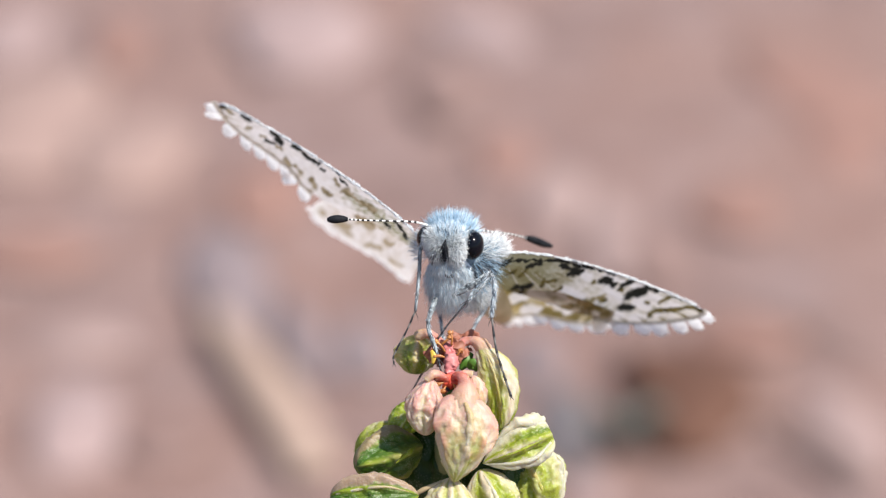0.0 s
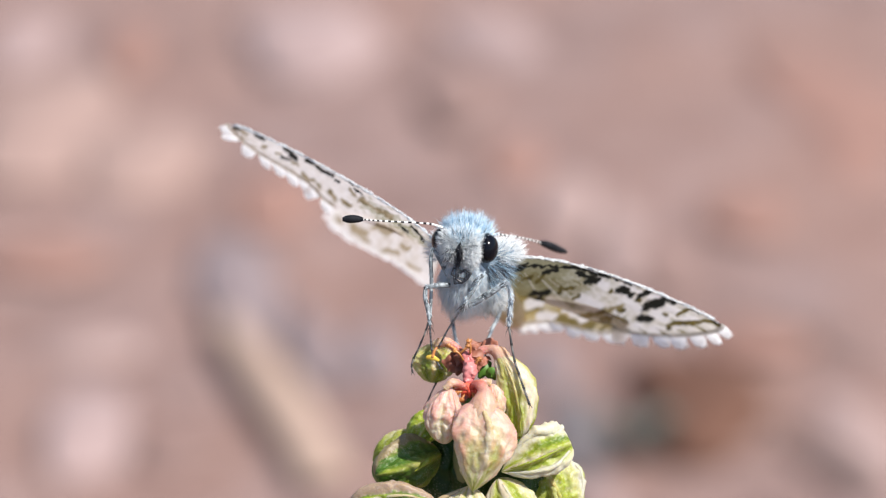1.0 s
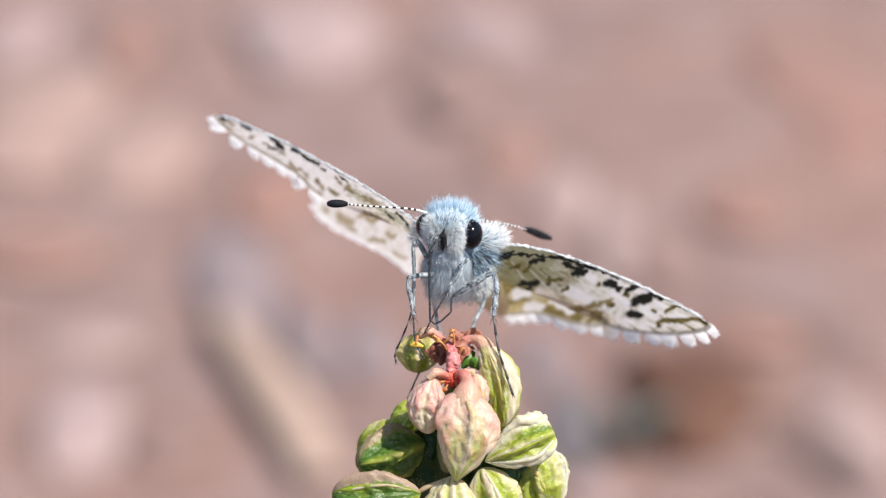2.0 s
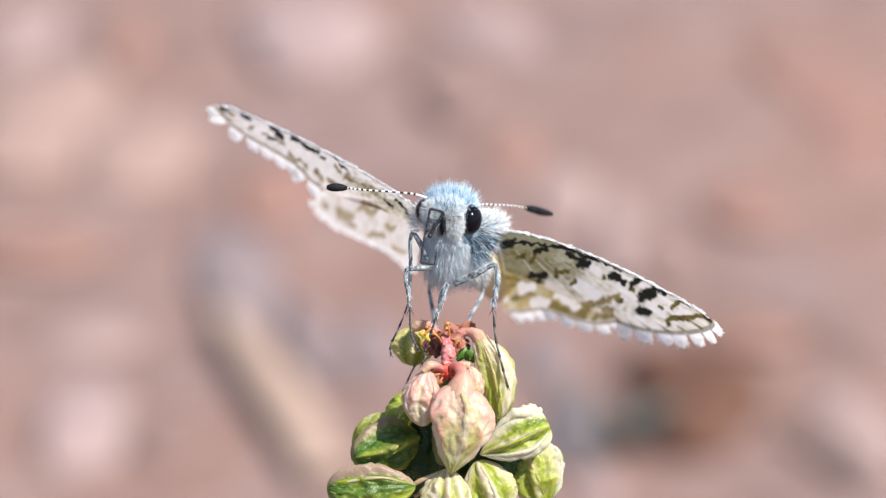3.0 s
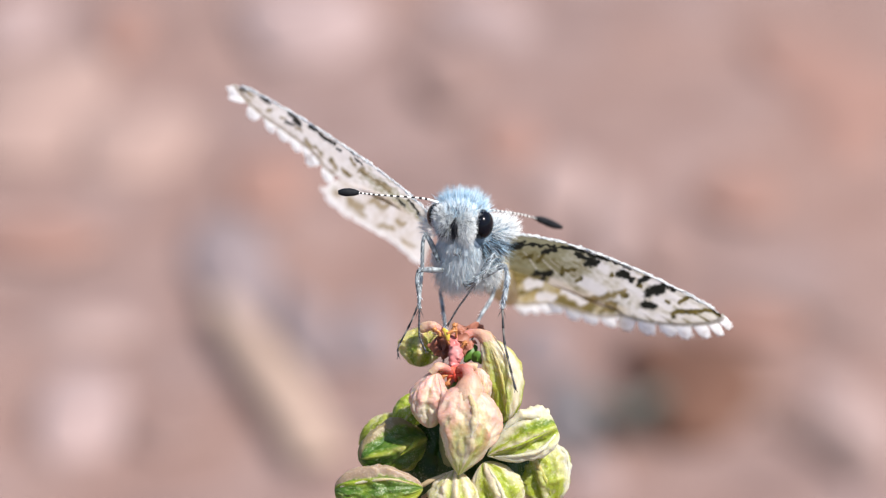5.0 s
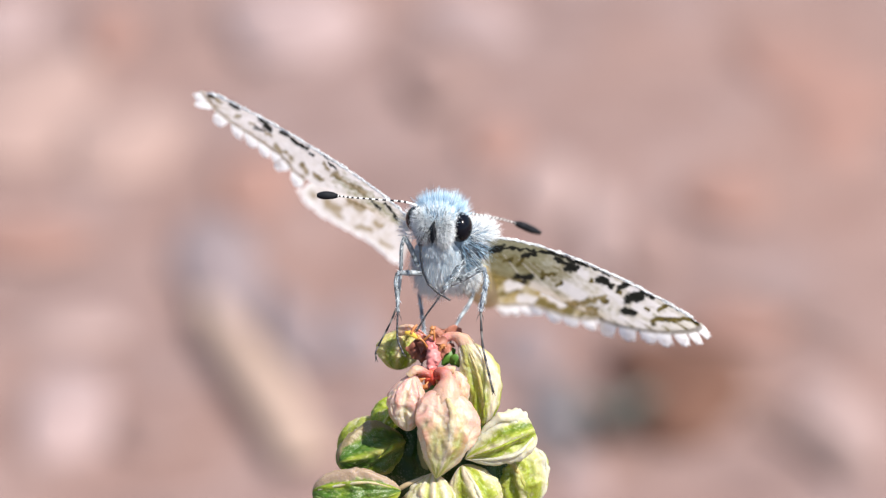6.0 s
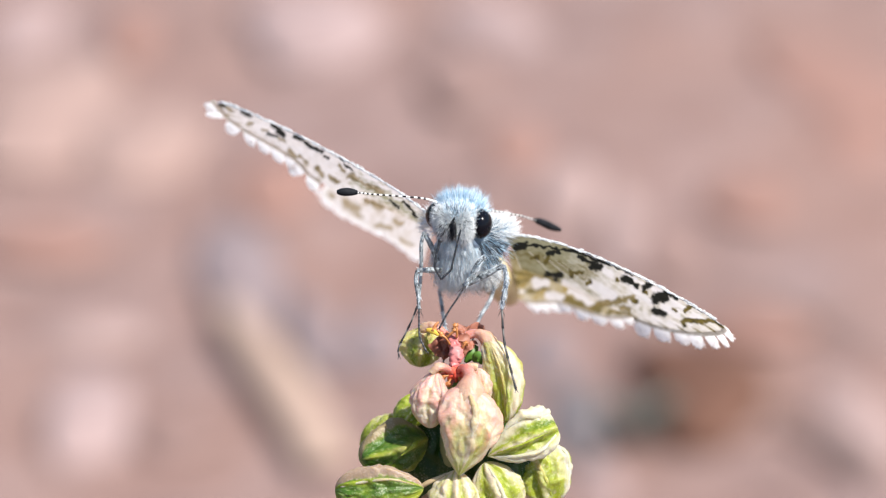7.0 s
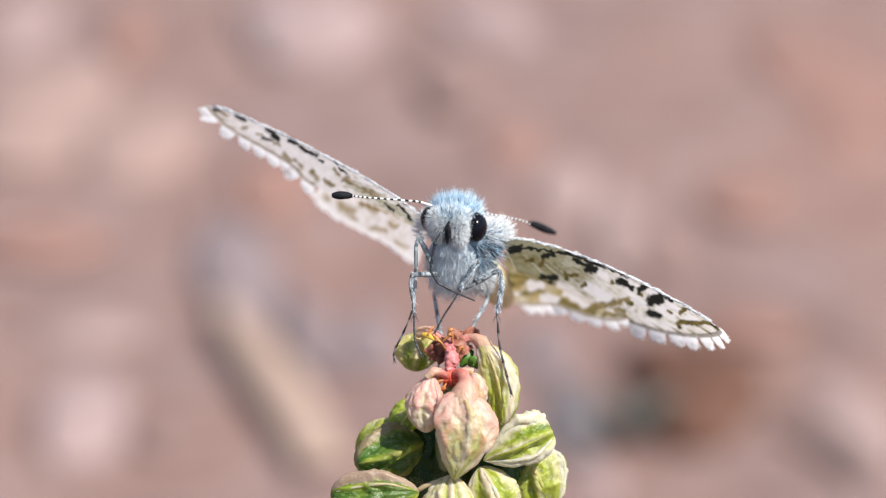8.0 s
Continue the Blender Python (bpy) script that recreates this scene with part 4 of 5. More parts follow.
def tint(a, b, t):
    """Blends colours point by point."""
    t = np.clip(t, 0, 1)[:, None]
    return np.broadcast_to(a, (len(t), 3)) * (1 - t) + np.broadcast_to(b, (len(t), 3)) * t


def clouds(p, q, scale, seed, stretch=1.0):
    return np.array([noise.noise(Vector((x * scale, y * scale * stretch, seed))) for x, y in zip(p, q)])


def strokes(p, q, marks, jag, soft=0.45):
    """How deep in a mark a point of the wing lies; jag roughens the edges."""
    deep = np.zeros(len(p))
    for x0, y0, x1, y1, w in marks:
        dx, dy = x1 - x0, y1 - y0
        t = np.clip(((p - x0) * dx + (q - y0) * dy) / (dx * dx + dy * dy + 1e-9), 0, 1)
        deep = np.maximum(deep, np.clip((1.15 - np.hypot(p - x0 - t * dx, q - y0 - t * dy) / w + jag) / soft, 0, 1))
    return deep


def fore_colour(p, q, a, b, r, c, right):
    # the marks' outlines wander
    p, q = p + 0.007 * clouds(p, q, 38, 11, 2), q + 0.006 * clouds(p, q, 45, 12, 2)
    n, m = clouds(p, q, 9, 1, 3), clouds(p, q, 42, 4, 3)
    f = clouds(p, q, 150, 8, 1.5)
    col = tint(CHALK, BUFF_SCALE, 0.25 + 0.5 * n + 0.4 * m + 0.22 * right)
    if right:
        # olive grey towards the root, chalk white beyond
        root = (0.50 - p + 0.10 * n + 0.05 * m) * 5
        col = tint(col, tint(DUSK, OLIVE, 0.25 + 0.6 * n + 0.5 * m + 6.0 * (q - 0.05)), root)
        col = tint(col, (0.36, 0.36, 0.27), (0.30 - c * 4 + 0.8 * n) * 1.6 * (p < 0.42))
        col = tint(col, DUSK, 1.2 * m * (np.abs(r - 0.84) < 0.06))
    else:
        col = tint((0.77, 0.73, 0.72), (0.60, 0.54, 0.48), 0.15 + 0.5 * n + 0.4 * m)
        col = tint(col, (0.42, 0.35, 0.26), (0.30 - p) * 1.8 + 0.5 * n + 0.5 * m - 0.1)
        col = tint(col, DUSK, 0.8 * (0.14 - np.abs(q - 0.035) * 5 + 0.1 * m) * 8 * (p < 0.36))
    # the membrane darkens a little along the cells' borders, and the veins are pale
    vein = np.abs((c * 13 + 0.5) % 1.0 - 0.5)
    col = tint(col, (0.40, 0.37, 0.27), 0.22 * (vein > 0.43) * (r > 0.40) * (c < 0.62) * np.clip(0.6 + 1.4 * m, 0, 1))
    col = tint(col, CHALK, 0.6 * (vein < 0.05) * (r > 0.40))
    jag = 0.30 * m + 0.35 * f
    if right:
        col = tint(col, tint(OLIVE, TAN, 0.25 + 0.9 * m), 0.95 * strokes(p, q, RIGHT_PATCH, jag, 0.7))
        col = tint(col, CHALK, 0.95 * strokes(p, q, RIGHT_CELLS, 0.5 * jag, 0.6))
        col = tint(col, tint(OLIVE, INK, 0.25 + m), strokes(p, q, RIGHT_OLIVE, jag + 0.4))
        col = tint(col, INK, strokes(p, q, RIGHT_INK, jag + 0.22))
    else:
        col = tint(col, tint((0.34, 0.27, 0.17), (0.14, 0.11, 0.05), 0.40 + m), strokes(p, q, LEFT_TAN, jag, 0.7))
        col = tint(col, INK, strokes(p, q, LEFT_INK, jag))
    # dusky wedges run in between the fringe's lobes
    wedge = np.abs((c / 0.70 * (7 if right else 9)) % 1.0 - 0.5)
    col = tint(col, OLIVE if right else (0.34, 0.27, 0.17), 0.85 * (wedge - 0.5 + 1.6 * (r - 0.90) + 0.03 * m) * 16 * (r > 0.88) * (c < 0.72))
    # chalky leading edge, speckled near the root
    edge = np.where(c < 0.028, np.where(r > 0.33, 1.0, (f > -0.05) * 1.0), 0)
    return tint(col, LOBE, edge)


def hind_colour(p, q, a, b, r, c, right):
    p, q = p + 0.028 * clouds(p, q, 14, 21), q + 0.024 * clouds(p, q, 15, 22)
    n, m = clouds(p, q, 8, 7), clouds(p, q, 26, 3)
    f = clouds(p, q, 70, 6)
    jag = 0.35 * m + 0.3 * f
    if right:
        col = tint(BUFF_SCALE, (0.40, 0.30, 0.11), 0.80 + 1.1 * n + 0.7 * m)
        col = tint(col, OLIVE, (0.55 - r + 0.3 * m) * 1.6)
        col = tint(col, tint(OLIVE, TAN, 0.10 + 0.7 * m + 0.3 * n), 0.92 * strokes(p, q, HIND_OLIVE_RIGHT, jag, 0.6))
        col = tint(col, CHALK, 0.9 * strokes(p, q, HIND_WHITE_RIGHT, 0.6 * jag, 0.6))
        rim = 0.95
    else:
        col = tint((0.72, 0.68, 0.665), (0.55, 0.48, 0.41), 0.25 + 0.9 * n + 0.6 * m)
        col = tint(col, (0.33, 0.26, 0.16), 0.95 * strokes(p, q, HIND_TAN_LEFT, jag, 0.8))
        rim = 0.90
    return tint(col, (0.86, 0.84, 0.83), (r - rim + 0.03 * m) * 12 * (c > 0.3))


def wing(name, hinge, apex, corner, share, edge, colour, camber, pivot, lobes, chart, droop, label, rise=0.0, notch=OLIVE):
    """A wing as a fan of veins from its hinge, bent along its length, with its fringe.
    lobes: where along the rim the fringe begins and ends, its number of lobes and their reach.
    chart: lays the markings' plane over the wing."""
    h = np.array(hinge)
    along = np.array(apex) - h
    across = np.array(corner) - h - share * along
    rings, n = 190, 211
    rim = curve([(*e, 0) for e in edge], n - 1)[:, :2]
    lift = np.cross(along, across)
    lift = lift * (1 if lift[2] > 0 else -1) / np.linalg.norm(lift)

    def spot(a, b):
        up = camber[0] * max(math.sin(math.pi * min(max(a, 0), 1) ** camber[1]), 0.0) ** camber[2] * (1 - 0.8 * min(b, 1)) if camber else 0.0
        return h + along * a + across * b + lift * (up + rise * max(0.0, 0.5 - b))

    r = np.repeat(0.03 + 0.97 * np.linspace(0, 1, rings + 1), n)
    c = np.tile(np.linspace(0, 1, n), rings + 1)
    a, b = np.tile(rim[:, 0], rings + 1) * r, np.tile(rim[:, 1], rings + 1) * r
    near = np.abs((c * 13 + 0.5) % 1.0 - 0.5) / 13
    relief = 0.018 * r * np.exp(-(near / 0.006) ** 2) + 0.009 * r * np.sin(c * 13 * 2 * math.pi)
    verts = np.array([spot(x, y) for x, y in zip(a, b)]) + lift * relief[:, None]
    faces = [(i * n + k, i * n + k + 1, (i + 1) * n + k + 1, (i + 1) * n + k) for i in range(rings) for k in range(n - 1)]
    cols = colour(a + chart[0] * b, chart[1] * b, a, b, r, c, h[0] > 0)
    ob = part(name, (verts, faces, cols), WING, butterfly, label, pivot)

    # fringe: a short dusky strip with rounded white lobes standing on it
    rnd = random.Random(len(label))
    first, last, count, reach = lobes
    path = np.array([spot(*q) for q in rim])
    run = np.concatenate([[0], np.cumsum(np.linalg.norm(np.diff(path, axis=0), axis=1))])
    start, stop = np.interp([first * (n - 1), last * (n - 1)], range(n), run)

    def rim_at(s):
        k = min(max(int(np.interp(s, run, range(n))), 0), n - 2)
        f = (s - run[k]) / (run[k + 1] - run[k] + 1e-9)
        p = path[k] * (1 - f) + path[k + 1] * f
        way = (path[min(k + 4, n - 1)] - path[max(k - 3, 0)])
        way /= np.linalg.norm(way)
        out = np.cross(way, lift)
        out *= 1 if out.dot(p - h) > 0 else -1
        out = out + np.array((0, -0.05, -droop))
        return p, way, out / np.linalg.norm(out)

    steps = count * 8
    verts, faces, cols = [], [], []
    for j in range(steps + 1):
        p, way, out = rim_at(start + (stop - start) * j / steps)
        for d in range(3):
            verts.append(p + out * (0.12 * d * reach - 0.04) + lift * 0.012)
            cols.append(blend(notch, LOBE, 0.50 + rnd.uniform(-0.15, 0.15)))
    faces = [(j * 3 + d, (j + 1) * 3 + d, (j + 1) * 3 + d + 1, j * 3 + d + 1) for j in range(steps) for d in range(2)]
    part("fringe_strip", (np.array(verts), faces, np.array(cols)), WING, ob, "dusky strip between the fringe lobes")
    pitch = (stop - start) / count
    roots, ways, lens = [], [], []
    for i in range(count):
        p, way, out = rim_at(start + pitch * (i + 0.5 + rnd.uniform(-0.06, 0.06)))
        wide, long = pitch * rnd.uniform(0.46, 0.51), reach * rnd.uniform(0.92, 1.1) * (0.8 if i == 0 else 1.0)
        slant = rnd.uniform(-0.12, 0.12)
        up = np.cross(out, way)
        up *= 1 if up.dot(lift) > 0 else -1
        verts, cols = [], []
        for d in range(10):
            u = d / 9
            girth = wide * (0.90 + 0.10 * math.sin(math.pi * u)) * max(1 - u ** 3.6, 0.0) ** 0.5 + 0.004
            for k in range(11):
                v = k / 5 - 1
                ragged = 1 + 0.16 * noise.noise(Vector((u * 4, v * 2, i * 3.7)))
                verts.append(p + out * (long * u * (1 - 0.06 * v * v) - 0.08) + way * (girth * v * ragged + slant * u) + up * 0.08 * girth * (1 - v * v) * math.sin(math.pi * u))
                cols.append(blend(notch, LOBE, 0.45 + 2.4 * u - 0.5 * v ** 4 + rnd.uniform(-0.08, 0.08)))
        faces = [(d * 11 + k, d * 11 + k + 1, d * 11 + k + 12, d * 11 + k + 11) for d in range(9) for k in range(10)]
        part("fringe_lobe", (np.array(verts), faces, np.array(cols)), TUFT, ob)
        for _ in range(40):
            v, u = rnd.uniform(-1.0, 1.0), rnd.uniform(0.5, 0.88)
            roots.append(p + out * (long * u - 0.06) + way * wide * v * (1 - u ** 3) ** 0.5 + lift * 0.03)
            ways.append(out + way * v * 0.35 + np.array([rnd.gauss(0, 0.12) for _ in range(3)]))
            lens.append(rnd.uniform(0.08, 0.17))
    part("fringe_hair", blades(roots, ways, lens, 0.030, lift, rnd), FRINGE, ob, "loose white fringe hairs")
    # costal scales
    if not camber:
        return ob
    roots, ways, lens = [], [], []
    front = rim[0]
    for j in range(520):
        s = rnd.uniform(0.02, 0.97)
        roots.append(spot(*(front * s)) + np.array([rnd.gauss(0, 0.03) for _ in range(3)]))
        ways.append(along / np.linalg.norm(along) + np.array([rnd.gauss(0, 0.10) for _ in range(3)]))
        lens.append(rnd.uniform(0.2, 0.38))
    part("leading_edge", strands(roots, ways, lens, 0.028, rnd=rnd), FUR_WHITE, ob, "white scales along the leading edge")
    return ob


HINGE_LEFT, HINGE_RIGHT = (-1.099, 2.1, 1.404), (3.083, 2.1, 0.488)
FORE = "checkered white, olive and black forewing, held half open"
wing_lf = wing("forewing", HINGE_LEFT, (-12.891, 6.75, 7.855), (-7.574, 9.0, 3.384), 0.62, LEFT_EDGE, fore_colour, (0.7, 0.75, 0.5), HINGE_LEFT, (0.0, 0.72, 9, 1.5), (-0.1395, 0.1026), 0.36, FORE, 0.0, TAN)
wing_rf = wing("forewing", HINGE_RIGHT, (14.65, 2.1, -4.364), (11.183, 7.5, -4.875), 0.62, RIGHT_EDGE, fore_colour, (0.85, 0.7, 0.75), HINGE_RIGHT, (0.02, 0.72, 7, 1.2), (0.1, 0.1439), 0.8, FORE)
wing_lh = wing("hindwing", (-1.01, 6.24, 0.41), (-7.494, 12.75, 3.051), (-1.299, 13.38, -1.033), 0, LEFT_HIND_EDGE, hind_colour, None, HINGE_LEFT, (0.40, 0.98, 9, 0.55), (-0.0484, 0.2071), 0.3, "white hindwing with faint tan spots", 0.7, CHALK)
wing_rh = wing("hindwing", (3.201, 5.58, -0.439), (10.279, 6.96, -3.775), (3.821, 14.19, -3.318), 0, RIGHT_HIND_EDGE, hind_colour, None, HINGE_RIGHT, (0.40, 0.98, 8, 0.95), (0.1922, 0.292), 0.55, "white hindwing with tan and olive bands", 0.7, TAN)


# legs
def banded(t, rnd):
    light, dark = (0.46, 0.52, 0.55), (0.014, 0.018, 0.024)
    return blend(light, dark, 0.60 + 0.25 * math.sin(t * 23) * math.sin(t * 9 + 1) + rnd.uniform(-0.40, 0.40))


def dotted(t, rnd):
    return blend((0.40, 0.37, 0.34), (0.014, 0.014, 0.017), 0.95 + 0.35 * math.sin(t * 44))


def inky(t, rnd):
    return blend((0.10, 0.10, 0.11), (0.010, 0.010, 0.013), 0.7 + 0.6 * math.sin(t * 40))


def pale(t, rnd):
    return blend((0.33, 0.37, 0.40), (0.10, 0.12, 0.15), 0.4 + 0.6 * math.sin(t * 17) + rnd.uniform(-0.2, 0.2))


JOINTS = {}


def leg(name, femur, tibia, tarsus, thick, shades, seed, fur, label):
    """A leg: furry femur and tibia, spurs, a thin jointed tarsus with its claws. It turns about its foot."""
    root = tagged(new(name), label)
    root.parent, root.empty_display_size = butterfly, 0.0005
    ORIGIN[root] = Vector(tarsus[-1])
    root.location = (ORIGIN[root] - ORIGIN[butterfly]) * MM
    rnd = random.Random(seed)
    for piece, pts, radii, shade in (("femur", femur, (0.15, 0.19, 0.12), shades[0]), ("tibia", tibia, (0.11, 0.135, 0.13, 0.10), shades[1])):
        shape = tube(pts, [r * thick for r in radii], 26, 10, shade, seed=seed)
        line = curve(pts, 60)
        roots, ways, lens = [], [], []
        for i in range(fur):
            k = rnd.randrange(3, 58)
            d = line[k + 1] - line[k]
            d /= np.linalg.norm(d)
            o = np.cross(d, [rnd.gauss(0, 1) for _ in range(3)])
            o /= np.linalg.norm(o)
            roots.append(line[k] + o * 0.11 * thick)
            ways.append(o * 0.55 + d)
            lens.append(rnd.uniform(0.14, 0.36) * thick)
        ob = part(piece, shape, LEG, root, "", femur[-1] if piece == "femur" else None)
        part(piece + "_hair", strands(roots, ways, lens, 0.013, rnd=rnd), FUR_PALE, ob)
        JOINTS[root, piece] = ob
    line = curve(tarsus, 40)
    joints = []
    for i in range(5):
        seg = line[i * 8:i * 8 + 9]
        joints.append(tube([seg[0], seg[4], seg[8]], [0.066 * thick, 0.054 * thick, 0.076 * thick], 8, 8, shades[2], seed=seed))
    end, way = line[-1], line[-1] - line[-4]
    way /= np.linalg.norm(way)
    for s in (-0.5, 0.5):
        joints.append(tube([end, end + way * 0.12 + np.array((s * 0.12, -0.02, 0)), end + way * 0.16 + np.array((s * 0.18, 0, -0.05))], [0.03, 0.02, 0.006], 5, 6, shades[2]))
    JOINTS[root, "tarsus"] = part("tarsus", join(*joints), LEG, root, "thin dark jointed foot", tarsus[0])
    knee, spur = np.array(tibia[-1]), np.array(tibia[-1]) - np.array(tibia[0])
    spur /= np.linalg.norm(spur)
    for s in (-1, 1):
        part("spur", tube([knee, knee + spur * 0.3 + np.array((s * 0.16, -0.05, 0)), knee + spur * 0.5 + np.array((s * 0.2, -0.05, 0))], [0.022, 0.016, 0.004], 6, 6, shades[2]), LEG, root)
    return root


leg_rm = leg("middle_leg", [(0.842, 0.36, -2.197), (1.83, 0, -1.71), (2.994, -0.24, -1.108)], [(2.994, -0.24, -1.078), (3.114, -0.24, -1.916), (2.994, -0.24, -2.665), (2.876, -0.18, -3.445)],
             [(2.876, -0.18, -3.445), (2.988, -0.48, -5.05), (3.246, -0.9, -6.223), (3.592, -1.26, -7.6)], 1.0, (banded, pale, dotted), 21, 140, "pale furry middle leg")
leg_rf = leg("foreleg", [(1.259, -0.12, -1.528), (1.555, -0.36, -0.987), (1.911, -0.54, -0.627)], [(1.911, -0.54, -0.627), (1.552, -0.6, -1.224), (1.134, -0.6, -1.821), (0.896, -0.57, -2.18)],
             [(0.896, -0.57, -2.18), (0.418, -0.48, -2.958), (0.06, -0.36, -3.5), (-0.419, -0.24, -4.401)], 0.8, (banded, banded, inky), 22, 90, "foreleg with a black foot")
leg_lm = leg("middle_leg", [(-0.571, 0.3, -0.872), (-0.961, 0.12, 0.03), (-1.321, 0.12, 0.631)], [(-1.321, 0.12, 0.661), (-1.442, 0.18, 0.03), (-1.444, 0.3, -1.173), (-1.565, 0.42, -3.131)],
             [(-1.565, 0.42, -3.131), (-1.987, 0.42, -4.184), (-2.589, 0.42, -5.449), (-2.589, 0.42, -5.931)], 0.78, (banded, banded, dotted), 23, 30, "grey banded middle leg")
leg_lf = leg("foreleg", [(-0.36, 0, -1.35), (-1.018, -0.24, -1.347), (-1.645, -0.36, -1.376)], [(-1.645, -0.36, -1.346), (-1.705, -0.36, -1.914), (-1.585, -0.36, -2.662), (-1.525, -0.36, -3.44)],
             [(-1.525, -0.36, -3.44), (-1.525, -0.36, -4.158), (-1.466, -0.36, -4.905), (-1.136, -0.42, -5.62)], 0.85, (banded, banded, inky), 24, 40, "grey banded foreleg")
leg_lh = leg("hind_leg", [(0.188, 5.1, -2.001), (-0.281, 4.8, -2.308), (-0.498, 4.65, -2.523)], [(-0.498, 4.65, -2.523), (-0.373, 4.44, -3.234), (-0.248, 4.05, -4), (-0.124, 3.6, -4.788)],
             [(-0.124, 3.6, -4.788), (-0.739, 3.15, -5.818), (-1.503, 2.7, -7.085), (-2.386, 2.4, -9.209)], 0.8, (pale, pale, dotted), 25, 30, "pale blue-grey hind leg")
leg_rh = leg("hind_leg", [(1.747, 4.8, -1.84), (2.303, 4.5, -2.209), (2.548, 4.35, -2.331)], [(2.548, 4.35, -2.331), (2.296, 4.14, -3.072), (1.918, 3.75, -3.681), (1.603, 3.3, -4.284)],
             [(1.603, 3.3, -4.284), (1.469, 2.4, -4.865), (1.343, 2.1, -5.219), (1.461, 1.8, -5.511)], 0.8, (pale, pale, dotted), 26, 30, "pale blue-grey hind leg")

# proboscis: a chain of stiff links
LINK = 0.36
ROOT = (-0.416, -1.26, 0.267)
proboscis = part("proboscis", ball(ROOT, (0.13, 0.13, 0.13), rings=8, sides=10), HORN, butterfly, "thin black feeding tube", ROOT)
links = []
for i in range(18):
    r = 0.078 - 0.0024 * i
    s = tube([ROOT, np.array(ROOT) + np.array((LINK * 0.5, 0, 0)), np.array(ROOT) + np.array((LINK * 1.06, 0, 0))], [r, r, r * 0.92], 6, 10)
    links.append(part("tube_link", s, HORN, proboscis, "", ROOT))

# loose yellow petal held at the foreleg's foot
petal = thing("petal", (-0.807, -0.42, -4.574), "small withered yellow petal on the seed head", "petal")
part("petal_blade", tube([(-1.136, -0.42, -4.514), (-0.807, -0.48, -4.572), (-0.478, -0.42, -4.813)], [0.08, 0.17, 0.06], 10, 10, None, 0.4), YELLOW, petal)
part("petal_stalk", tube([(-0.807, -0.48, -4.572), (-0.657, -0.48, -4.273), (-0.478, -0.42, -4.096)], [0.1, 0.08, 0.05], 8, 8), AMBER, petal)


# ---- what moves ----
# seconds, and the degrees by which the wings tip back
TILT = ((0, 1.7, 2.8, 3.0, 3.5, 4.0, 4.7, 6.0, 8.0), (0, -0.6, -4.0, -4.4, -3.8, -2.6, -1.6, -0.4, 0))


def turned(ob, parent, t_rows):
    """Rows for a part that flaps and sweeps about its own origin."""
    at = (ORIGIN[ob] - ORIGIN[parent]) * MM
    return [(t, pose(*at, float(np.interp(t, *TILT)), a, s)) for t, a, s in t_rows]


